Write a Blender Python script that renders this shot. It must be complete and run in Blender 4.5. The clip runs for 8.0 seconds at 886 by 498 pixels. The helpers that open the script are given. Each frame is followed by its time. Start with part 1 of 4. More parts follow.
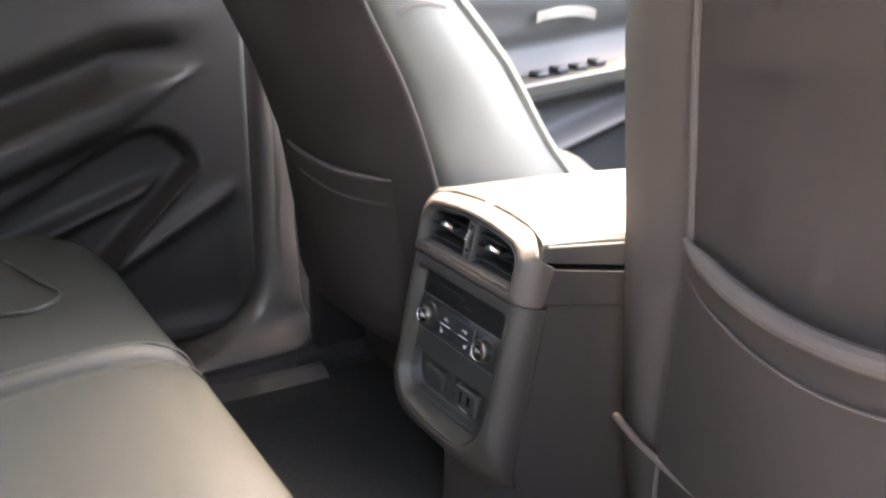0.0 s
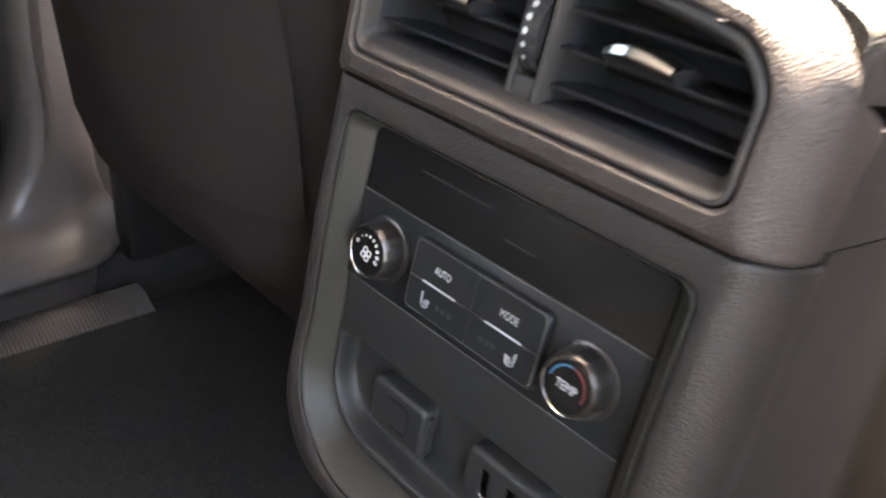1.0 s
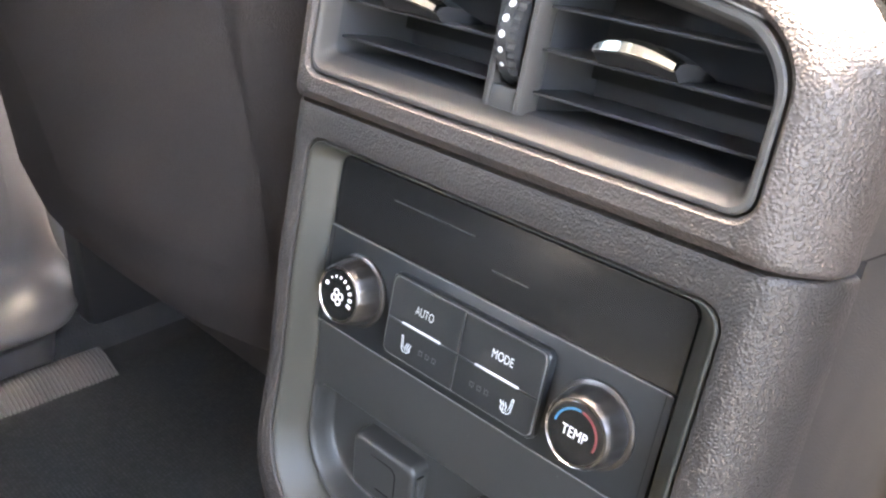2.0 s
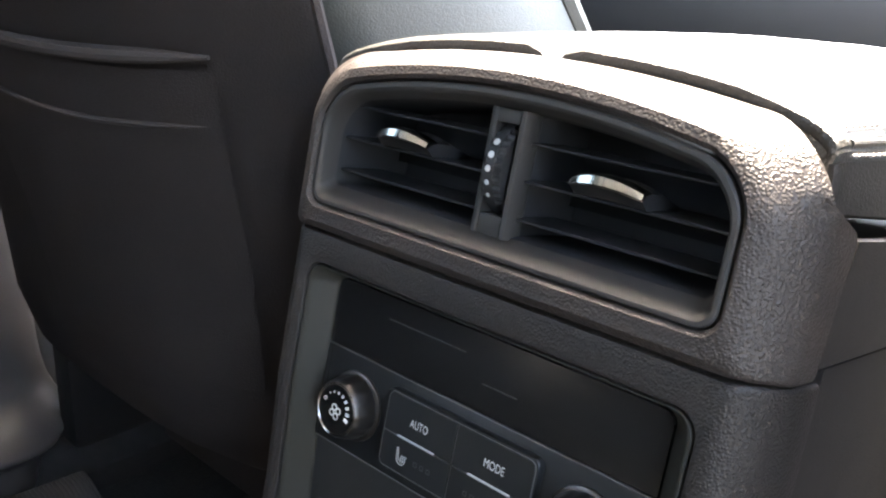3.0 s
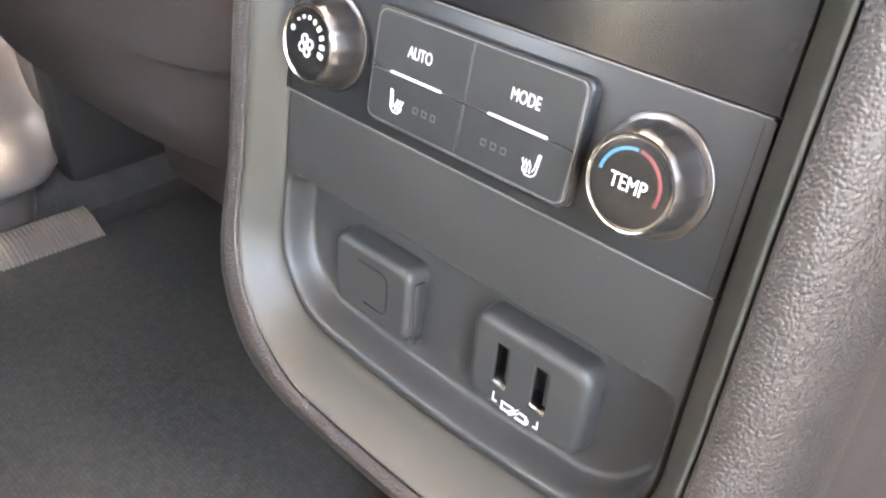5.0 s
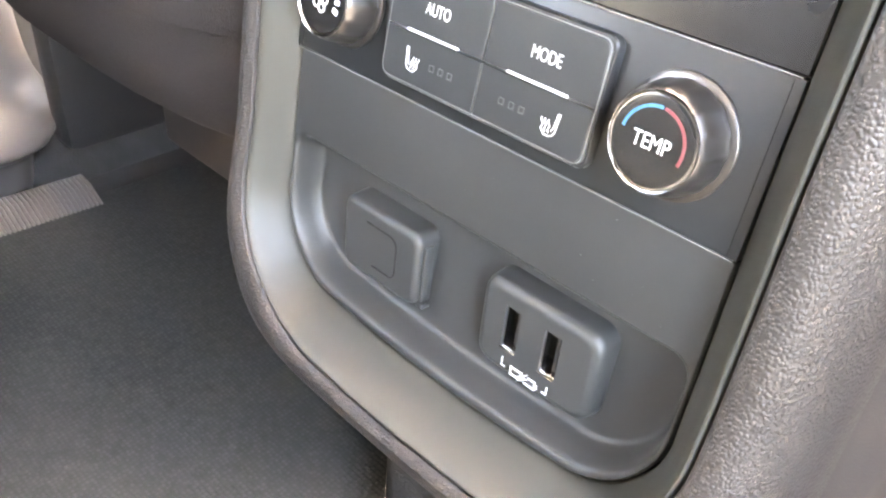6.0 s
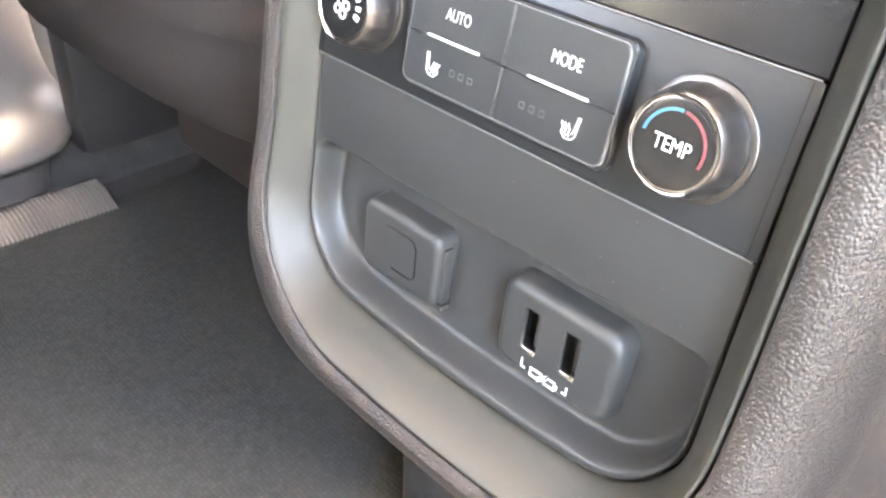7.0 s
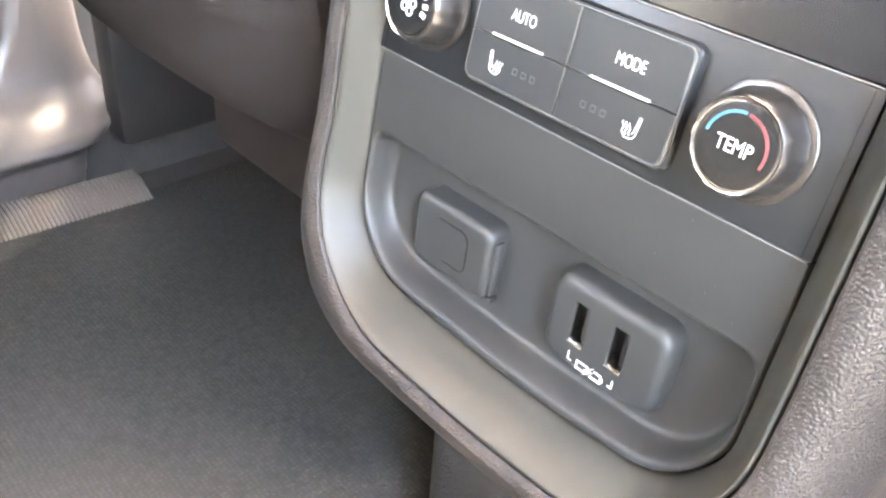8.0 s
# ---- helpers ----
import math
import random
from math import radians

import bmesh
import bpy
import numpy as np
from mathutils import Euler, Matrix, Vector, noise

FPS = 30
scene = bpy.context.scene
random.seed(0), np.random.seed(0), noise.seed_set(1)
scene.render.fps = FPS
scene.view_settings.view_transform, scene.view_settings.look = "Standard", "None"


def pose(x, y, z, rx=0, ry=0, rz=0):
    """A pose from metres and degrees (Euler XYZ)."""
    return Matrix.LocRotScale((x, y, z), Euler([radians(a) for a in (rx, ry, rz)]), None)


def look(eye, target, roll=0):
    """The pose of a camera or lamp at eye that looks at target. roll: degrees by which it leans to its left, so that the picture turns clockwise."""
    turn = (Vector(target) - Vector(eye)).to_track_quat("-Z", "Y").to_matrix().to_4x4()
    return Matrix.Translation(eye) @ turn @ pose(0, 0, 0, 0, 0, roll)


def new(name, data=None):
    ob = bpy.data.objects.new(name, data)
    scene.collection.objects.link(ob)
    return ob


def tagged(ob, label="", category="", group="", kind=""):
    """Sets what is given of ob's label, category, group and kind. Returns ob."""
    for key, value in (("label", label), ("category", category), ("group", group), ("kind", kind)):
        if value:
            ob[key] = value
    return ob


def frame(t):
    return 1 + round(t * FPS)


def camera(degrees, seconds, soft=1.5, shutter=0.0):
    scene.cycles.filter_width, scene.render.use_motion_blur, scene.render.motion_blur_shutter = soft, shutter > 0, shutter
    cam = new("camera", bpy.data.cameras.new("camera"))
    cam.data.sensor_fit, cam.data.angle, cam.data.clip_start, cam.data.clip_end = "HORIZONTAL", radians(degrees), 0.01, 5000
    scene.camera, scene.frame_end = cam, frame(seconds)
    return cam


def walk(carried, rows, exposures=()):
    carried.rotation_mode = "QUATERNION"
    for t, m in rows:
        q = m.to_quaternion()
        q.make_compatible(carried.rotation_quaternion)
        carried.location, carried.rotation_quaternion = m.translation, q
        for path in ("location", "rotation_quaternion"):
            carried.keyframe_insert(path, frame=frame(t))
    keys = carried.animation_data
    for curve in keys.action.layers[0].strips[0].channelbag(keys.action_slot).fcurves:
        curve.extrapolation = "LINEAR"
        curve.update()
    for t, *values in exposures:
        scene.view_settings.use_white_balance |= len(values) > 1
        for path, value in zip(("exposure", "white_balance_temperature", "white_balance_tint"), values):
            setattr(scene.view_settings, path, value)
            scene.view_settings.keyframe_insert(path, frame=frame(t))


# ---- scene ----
cam = camera(54.0, 8.0, soft=2.2, shutter=0.4)
PATH = [
    (0.0, 0.7409, -0.5219, 0.8417, 69.36, -1.55, 56.64),
    (0.1, 0.6908, -0.4529, 0.8128, 68.28, -1.41, 58.13),
    (0.2, 0.6164, -0.3981, 0.7947, 66.45, -0.90, 58.21),
    (0.3, 0.5412, -0.3578, 0.7658, 65.43, -1.34, 58.26),
    (0.4, 0.4486, -0.3320, 0.7461, 61.75, -1.46, 56.62),
    (0.5, 0.3800, -0.3074, 0.7015, 60.94, -2.39, 55.41),
    (0.6, 0.3246, -0.2793, 0.6663, 60.66, -3.28, 54.05),
    (0.8, 0.2482, -0.2371, 0.6201, 61.18, -4.74, 50.02),
    (1.0, 0.1942, -0.2168, 0.5915, 60.15, -4.61, 47.67),
    (1.2, 0.1703, -0.2006, 0.5725, 60.95, -3.79, 46.13),
    (2.3, 0.1719, -0.1969, 0.5704, 64.90, -2.14, 44.12),
    (2.5, 0.1753, -0.2007, 0.5743, 66.82, -1.88, 43.66),
    (3.0, 0.1835, -0.2158, 0.5796, 71.18, -2.40, 43.11),
    (3.3, 0.1838, -0.2107, 0.5787, 70.77, -1.85, 43.49),
    (3.5, 0.1826, -0.2123, 0.5793, 70.43, -1.71, 43.36),
    (3.8, 0.1821, -0.2087, 0.5753, 69.17, -1.63, 44.68),
    (3.9, 0.1779, -0.2033, 0.5693, 66.91, -1.18, 44.91),
    (4.0, 0.1696, -0.1907, 0.5546, 63.29, -0.87, 45.05),
    (4.1, 0.1634, -0.1835, 0.5433, 61.38, -0.54, 45.06),
    (4.3, 0.1534, -0.1765, 0.5227, 59.06, -0.93, 45.66),
    (4.5, 0.1476, -0.1648, 0.5020, 57.17, -1.58, 45.30),
    (4.7, 0.1439, -0.1576, 0.4958, 56.39, -1.50, 44.95),
    (5.8, 0.1412, -0.1648, 0.4903, 55.82, -2.80, 45.37),
    (6.0, 0.1399, -0.1630, 0.4873, 55.18, -2.97, 45.45),
    (6.5, 0.1390, -0.1645, 0.4877, 55.22, -2.76, 45.36),
    (7.0, 0.1395, -0.1671, 0.4888, 55.35, -2.44, 45.85),
    (7.5, 0.1415, -0.1797, 0.4899, 56.12, -3.77, 47.43),
    (7.8, 0.1393, -0.1796, 0.4900, 55.61, -3.60, 47.76),
    (8.0, 0.1386, -0.1818, 0.4893, 55.65, -3.72, 48.06),
]
EXPOSURES = [(0.0, 6.30, 8100, 15), (0.1, 5.95, 8100, 15), (0.2, 5.95, 8100, 15), (0.6, 5.95, 8200, 15), (1.0, 6.55, 8400, 15), (1.2, 6.80, 8300, 15), (2.3, 7.90, 7800, 13), (2.5, 7.80, 7800, 13), (3.0, 5.85, 7300, 10),
             (3.6, 5.85, 7300, 10), (4.0, 6.85, 8000, 14), (4.3, 7.80, 8700, 15), (4.5, 8.10, 8750, 15), (6.0, 8.80, 8500, 14), (8.0, 8.95, 8500, 14)]
walk(cam, [(t, pose(x, y, z, a, b, c)) for t, x, y, z, a, b, c in PATH], EXPOSURES)

# ---- light: a veiled soft sun through the windscreen, bright sky through every window ----
world = bpy.data.worlds.new("sky")
scene.world = world
world.use_nodes = True
wn = world.node_tree
sky = wn.nodes.new("ShaderNodeTexSky")
sky.sky_type = 'NISHITA'
sky.sun_disc = False
SUN_TO = Vector((-0.16, 0.30, 0.94)).normalized()
sky.sun_elevation = math.asin(SUN_TO.z)
sky.air_density, sky.dust_density, sky.ozone_density = 1.0, 4.0, 0.5
sky.sun_rotation = math.atan2(SUN_TO.x, SUN_TO.y)
wn.links.new(sky.outputs[0], wn.nodes["Background"].inputs[0])
wn.nodes["Background"].inputs[1].default_value = 0.15
sun_data = bpy.data.lights.new("sun", 'SUN')
sun_data.energy, sun_data.angle, sun_data.color = 1.2, radians(14), (1.0, 0.96, 0.90)
sun = new("sun", sun_data)
sun.matrix_world = look((3, 6, 7), Vector((3, 6, 7)) - SUN_TO)


# ---- materials ----
def material(name, base, rough, metal=0.0, spec=0.5, grain=0.0, grain_size=0.001, mottle=0.12, mottle_size=0.05,
             kind='noise', wear=0.08, coat=0.0):
    """A surface with colour mottling at one scale and relief at another; sizes in metres."""
    m = bpy.data.materials.new(name)
    m.use_nodes = True
    nt = m.node_tree
    b = nt.nodes["Principled BSDF"]
    b.inputs["Metallic"].default_value = metal
    b.inputs["Specular IOR Level"].default_value = spec
    b.inputs["Coat Weight"].default_value = coat
    b.inputs["Coat Roughness"].default_value = 0.05
    at = nt.nodes.new("ShaderNodeTexCoord")
    big = nt.nodes.new("ShaderNodeTexNoise")
    big.inputs["Scale"].default_value = 1 / mottle_size
    big.inputs["Detail"].default_value = 5
    nt.links.new(at.outputs["Object"], big.inputs["Vector"])
    mix = nt.nodes.new("ShaderNodeMix")
    mix.data_type = 'RGBA'
    mix.inputs[6].default_value = (*[c * (1 - mottle) for c in base], 1)
    mix.inputs[7].default_value = (*[min(1, c * (1 + mottle)) for c in base], 1)
    nt.links.new(big.outputs["Fac"], mix.inputs[0])
    nt.links.new(mix.outputs[2], b.inputs["Base Color"])
    rr = nt.nodes.new("ShaderNodeMapRange")
    rr.inputs[3].default_value, rr.inputs[4].default_value = max(0.02, rough - wear), min(1, rough + wear)
    nt.links.new(big.outputs["Fac"], rr.inputs[0])
    nt.links.new(rr.outputs[0], b.inputs["Roughness"])
    if grain:
        if kind == 'leather':
            tex = nt.nodes.new("ShaderNodeTexVoronoi")
            tex.feature = 'F1'
            wob = nt.nodes.new("ShaderNodeTexNoise")
            wob.inputs["Scale"].default_value = 0.8 / grain_size
            vm = nt.nodes.new("ShaderNodeVectorMath")
            vm.operation = 'MULTIPLY_ADD'
            vm.inputs[1].default_value = (grain_size * 0.35,) * 3
            nt.links.new(at.outputs["Object"], wob.inputs["Vector"])
            nt.links.new(wob.outputs["Color"], vm.inputs[0])
            nt.links.new(at.outputs["Object"], vm.inputs[2])
            nt.links.new(vm.outputs[0], tex.inputs["Vector"])
            dome = nt.nodes.new("ShaderNodeMapRange")
            dome.interpolation_type = 'SMOOTHERSTEP'
            dome.inputs[1].default_value, dome.inputs[2].default_value = 0.05, 0.85
            nt.links.new(tex.outputs["Distance"], dome.inputs[0])
            height, invert = dome.outputs[0], True
        elif kind == 'loops':
            tex = nt.nodes.new("ShaderNodeTexVoronoi")
            tex.inputs["Randomness"].default_value = 0.35
            nt.links.new(at.outputs["Object"], tex.inputs["Vector"])
            height, invert = tex.outputs["Distance"], True
            tips = nt.nodes.new("ShaderNodeMapRange")
            tips.inputs[1].default_value, tips.inputs[2].default_value = 0.05, 0.55
            tips.inputs[3].default_value, tips.inputs[4].default_value = 1.25, 0.8
            tone = nt.nodes.new("ShaderNodeVectorMath")
            tone.operation = 'SCALE'
            nt.links.new(tex.outputs["Distance"], tips.inputs[0])
            nt.links.new(mix.outputs[2], tone.inputs[0])
            nt.links.new(tips.outputs[0], tone.inputs["Scale"])
            nt.links.new(tone.outputs[0], b.inputs["Base Color"])
        else:
            tex = nt.nodes.new("ShaderNodeTexNoise")
            tex.inputs["Detail"].default_value = 3
            nt.links.new(at.outputs["Object"], tex.inputs["Vector"])
            height, invert = tex.outputs["Fac"], False
        tex.inputs["Scale"].default_value = 1 / grain_size
        bump = nt.nodes.new("ShaderNodeBump")
        bump.invert = invert
        bump.inputs["Strength"].default_value = grain
        bump.inputs["Distance"].default_value = grain_size * 0.5
        nt.links.new(height, bump.inputs["Height"])
        nt.links.new(bump.outputs[0], b.inputs["Normal"])
    return m


GRAINED = material("grained_soft_trim", (0.0165, 0.0137, 0.0126), 0.50, spec=0.30, grain=0.42, grain_size=0.0010, kind='leather')
COWL = material("grained_cowl_trim", (0.0250, 0.0195, 0.0173), 0.50, spec=0.42, grain=0.50, grain_size=0.0010, kind='leather')
SHELL = material("console_side_plastic", (0.0150, 0.0126, 0.0120), 0.55, spec=0.28, grain=0.25, grain_size=0.0008, kind='leather')
SATIN = material("satin_grey_plastic", (0.0198, 0.0188, 0.0156), 0.50, spec=0.26, grain=0.10, grain_size=0.0006)
PANEL = material("matte_black_plastic", (0.0165, 0.0167, 0.0164), 0.48, spec=0.28, grain=0.18, grain_size=0.0005)
BEZEL = material("vent_bezel_plastic", (0.025, 0.0235, 0.0225), 0.55, spec=0.25, grain=0.15, grain_size=0.0005)
VANE = material("vent_vane_plastic", (0.0135, 0.0138, 0.0150), 0.50, spec=0.25, grain=0.1, grain_size=0.0005)
BUTTON = material("button_plastic", (0.0103, 0.0110, 0.0117), 0.38, spec=0.28, grain=0.08, grain_size=0.0004)
STRIP = material("control_strip_plastic", (0.0095, 0.0102, 0.0108), 0.36, spec=0.22, grain=0.10, grain_size=0.0005)
# pale grey that stands in for light caught on panel and key edges
GLINT = material("painted_edge_glint", (0.085, 0.084, 0.082), 0.32, spec=0.5, mottle=0.25, mottle_size=0.006)
GLOSS = material("gloss_black_display", (0.0065, 0.0065, 0.0066), 0.16, spec=0.24, mottle_size=0.02, wear=0.02)
# near-black that stands in for the shade inside gaps, slots and joints
GAP_SHADE = material("gap_shade_black", (0.005, 0.005, 0.005), 0.8, spec=0.15)
DUCT = material("duct_plastic", (0.0190, 0.0195, 0.0215), 0.8, spec=0.15)
CHROME = material("bright_chrome", (0.62, 0.62, 0.60), 0.16, metal=1.0, wear=0.05, mottle=0.05)
RIM = material("thin_knob_chrome", (0.34, 0.33, 0.32), 0.20, metal=1.0, wear=0.05, mottle=0.06)
SMOKED = material("smoked_chrome", (0.062, 0.058, 0.056), 0.32, metal=0.85, wear=0.06, mottle=0.08, mottle_size=0.01)
INK = material("white_print", (0.40, 0.405, 0.41), 0.5, mottle=0.04)
FAINT = material("unlit_print", (0.022, 0.023, 0.024), 0.4, mottle=0.05)
BLUE = material("blue_print", (0.009, 0.080, 0.145), 0.45, mottle=0.05)
RED = material("red_print", (0.085, 0.014, 0.017), 0.45, mottle=0.05)
LEATHER = material("dark_leather", (0.035, 0.0370, 0.0335), 0.52, spec=0.38, grain=0.2, grain_size=0.0011, kind='leather', mottle_size=0.12)
BENCH = material("bench_leather", (0.0185, 0.0192, 0.0155), 0.54, spec=0.36, grain=0.35, grain_size=0.0013, kind='leather', mottle_size=0.12)
BACKING = material("seat_back_vinyl", (0.042, 0.0355, 0.0338), 0.70, spec=0.14, grain=0.3, grain_size=0.0011, kind='leather', mottle_size=0.15)
LIDSKIN = material("armrest_leather", (0.036, 0.034, 0.030), 0.44, spec=0.45, grain=0.30, grain_size=0.0012, kind='leather', mottle_size=0.1)
# darker copy of the armrest leather: shade on its side put into colour
LIDSHADE = material("armrest_leather_shaded", (0.0215, 0.0190, 0.0178), 0.50, spec=0.32, grain=0.25, grain_size=0.0011, kind='leather', mottle_size=0.1)
RUBBER = material("ribbed_rubber", (0.075, 0.069, 0.064), 0.55, spec=0.4, grain=0.2, grain_size=0.001)
THREAD = material("grey_thread", (0.30, 0.27, 0.25), 0.7)
CARPET = material("black_carpet", (0.030, 0.029, 0.028), 0.95, spec=0.12, grain=1.0, grain_size=0.0022, mottle=0.35, mottle_size=0.02)
MAT = material("carpet_mat", (0.0350, 0.0362, 0.0355), 0.95, spec=0.12, grain=0.5, grain_size=0.0036, mottle=0.35, mottle_size=0.008, kind='loops')
DOORSKIN = material("door_soft_trim", (0.0165, 0.0150, 0.0144), 0.52, spec=0.32, grain=0.3, grain_size=0.0013, kind='leather', mottle_size=0.15)
DOORHARD = material("door_hard_plastic", (0.034, 0.033, 0.031), 0.5, grain=0.2, grain_size=0.001)
DOORFRONT = material("front_door_trim", (0.0200, 0.0200, 0.0195), 0.6, spec=0.25, grain=0.25, grain_size=0.0012, kind='leather', mottle_size=0.15)
LINER = material("pale_roof_liner", (0.45, 0.43, 0.40), 0.95, spec=0.1, grain=0.4, grain_size=0.002)
PAVING = material("pale_concrete", (0.34, 0.32, 0.29), 0.9, grain=0.5, grain_size=0.01, mottle=0.15, mottle_size=0.6)
FOOT = material("satin_pillar_plastic", (0.080, 0.070, 0.064), 0.36, spec=0.7, mottle=0.05, wear=0.02, mottle_size=0.2)
OUTER = material("painted_outer_wall", (0.12, 0.12, 0.12), 0.5)


def glass(name, tint):
    """Window glass: lets tinted light straight through and mirrors a little at its face."""
    m = bpy.data.materials.new(name)
    m.use_nodes = True
    nt = m.node_tree
    nt.nodes.remove(nt.nodes["Principled BSDF"])
    clear, gloss, mix, fresnel = [nt.nodes.new(k) for k in ("ShaderNodeBsdfTransparent", "ShaderNodeBsdfGlossy", "ShaderNodeMixShader", "ShaderNodeFresnel")]
    clear.inputs["Color"].default_value = (*tint, 1)
    gloss.inputs["Roughness"].default_value = 0.02
    fresnel.inputs["IOR"].default_value = 1.45
    nt.links.new(fresnel.outputs[0], mix.inputs[0])
    nt.links.new(clear.outputs[0], mix.inputs[1])
    nt.links.new(gloss.outputs[0], mix.inputs[2])
    nt.links.new(mix.outputs[0], nt.nodes["Material Output"].inputs["Surface"])
    return m


# glass of unseen panes, its tint set to weaken light from the side
TINTED = glass("tinted_side_glass", (0.36, 0.38, 0.37))
CLEAR = glass("clear_side_glass", (0.78, 0.82, 0.80))

# ---- mesh helpers ----
KNOB_HEIGHT, LEAN_BACK = 0.40, 12.0
P = pose(0, 0, KNOB_HEIGHT, -LEAN_BACK)      # console frame: x right, y ahead, z along the rear face, knobs at z 0
I4 = Matrix.Identity(4)


def thing(name, at, label, category, group="", kind=""):
    ob = new(name)
    ob.empty_display_size = 0.05
    ob.location = at
    return tagged(ob, label, category, group, kind)


def finish(name, bm, mat, parent=None, label="", m=I4, smooth=35):
    """Links a bmesh as one object, its corners given in the frame m, under a parent."""
    bmesh.ops.recalc_face_normals(bm, faces=bm.faces)
    bm.transform(m)
    me = bpy.data.meshes.new(name)
    if parent is not None:
        base = parent.location if parent.parent is None else Vector((0, 0, 0))
        if parent.parent is not None:
            top = parent.parent
            base = top.location + parent.location
        bm.transform(Matrix.Translation(-base))
    bm.to_mesh(me)
    bm.free()
    me.materials.append(mat)
    if smooth:
        me.polygons.foreach_set("use_smooth", [True] * len(me.polygons))
        me.set_sharp_from_angle(angle=radians(smooth))
    ob = new(name, me)
    if parent is not None:
        ob.parent = parent
    if label:
        ob["label"] = label
    return ob


def part(name, bm, mat, parent, label="", m=P, smooth=35):
    return finish(name, bm, mat, parent, label, m, smooth)


def loft(rings, close=True, cap0=False, cap1=False, bm=None):
    bm = bm or bmesh.new()
    vs = [[bm.verts.new(v) for v in r] for r in rings]
    n = len(rings[0])
    for a, b in zip(vs, vs[1:]):
        for i in range(n if close else n - 1):
            j = (i + 1) % n
            bm.faces.new((a[i], a[j], b[j], b[i]))
    if cap0:
        bm.faces.new(vs[0][::-1])
    if cap1:
        bm.faces.new(vs[-1])
    return bm


def box(lo, hi, bevel=0.0, seg=2, bm=None):
    bm = bm or bmesh.new()
    c = [(a + b) / 2 for a, b in zip(lo, hi)]
    s = [b - a for a, b in zip(lo, hi)]
    made = bmesh.ops.create_cube(bm, size=1, matrix=Matrix.Translation(c) @ Matrix.Diagonal((*s, 1)))
    if bevel:
        vs = set(made["verts"])
        es = [e for e in bm.edges if e.verts[0] in vs]
        bmesh.ops.bevel(bm, geom=es, offset=bevel, segments=seg, affect='EDGES', profile=0.5)
    return bm


def tube(points, r, n=8, bm=None, closed=False):
    """A round cord along points, of one radius or of a radius for each point."""
    pts = [Vector(p) for p in points]
    rings = []
    for i, p in enumerate(pts):
        a = pts[i - 1] if i or closed else p
        b = pts[(i + 1) % len(pts)] if i < len(pts) - 1 or closed else p
        q = (b - a).to_track_quat('Z', 'Y')
        rr = r[i] if isinstance(r, list) else r
        rings.append([p + q @ Vector((rr * math.cos(2 * math.pi * k / n), rr * math.sin(2 * math.pi * k / n), 0)) for k in range(n)])
    if closed:
        rings.append(rings[0])
        bm = loft(rings, bm=bm)
        bmesh.ops.remove_doubles(bm, verts=bm.verts, dist=1e-6)
        return bm
    return loft(rings, cap0=True, cap1=True, bm=bm)


def smooth_line(pts, n=4):
    out = []
    for i in range(len(pts) - 1):
        p0, p1, p2, p3 = [Vector(pts[min(max(i + k, 0), len(pts) - 1)]) for k in (-1, 0, 1, 2)]
        for j in range(n):
            t = j / n
            out.append(0.5 * ((2 * p1) + (p2 - p0) * t + (2 * p0 - 5 * p1 + 4 * p2 - p3) * t * t + (3 * p1 - p0 - 3 * p2 + p3) * t ** 3))
    out.append(Vector(pts[-1]))
    return out


def lathe(profile, n=48, m=I4, bm=None, cap=True, flutes=0, depth=0.0):
    """Turns (radius, height) pairs about the y axis; height counts towards the viewer (-y)."""
    rings = []
    for r, h in profile:
        rings.append([m @ Vector(((r - (depth if flutes and (k * flutes * 2 // n) % 2 else 0)) * math.cos(2 * math.pi * k / n), -h,
                                  (r - (depth if flutes and (k * flutes * 2 // n) % 2 else 0)) * math.sin(2 * math.pi * k / n))) for k in range(n)])
    return loft(rings, cap0=cap, cap1=cap, bm=bm)


def outline(hw, z0, z1, rb, rt, arch=0.0, cx=0.0, n=8, m=8, bow=0.0):
    """A closed outline in x and z, symmetric about cx: corner radii below and above, the top arched and the foot bowed down by so much."""
    pts = []
    corners = [(cx + hw - rb, z0 + rb, rb, -90), (cx + hw - rt, z1 - rt, rt, 0), (cx - hw + rt, z1 - rt, rt, 90), (cx - hw + rb, z0 + rb, rb, 180)]
    for k, (x, z, r, a0) in enumerate(corners):
        for i in range(n + 1):
            a = radians(a0 + 90 * i / n)
            pts.append((x + r * math.cos(a), z + r * math.sin(a)))
        x1, z1_, r1, a1 = corners[(k + 1) % 4]
        e = (x1 + r1 * math.cos(radians(a1)), z1_ + r1 * math.sin(radians(a1)))
        s = pts[-1]
        for i in range(1, m):
            f = i / m
            pts.append((s[0] + (e[0] - s[0]) * f, s[1] + (e[1] - s[1]) * f))
    if arch:
        mid = (z0 + z1) / 2
        pts = [(x, z + (arch * (1 - ((x - cx) / hw) ** 2) * min(1, (z - mid) / (z1 - mid)) if z > mid else 0)) for x, z in pts]
    if bow:
        mid = (z0 + z1) / 2
        pts = [(x, z - (bow * (1 - ((x - cx) / hw) ** 2) * min(1, (mid - z) / (mid - z0)) if z < mid else 0)) for x, z in pts]
    return pts


def recede(z):
    """How far the rear face falls away ahead, low down; under the frame it turns forward."""
    d = max(0.0, -z)
    return 0.05 * d + 8.0 * max(0.0, d - 0.118) ** 2


def at_depth(points, y):
    return [(x, (y(x, z) if callable(y) else y) + recede(z), z) for x, z in points]


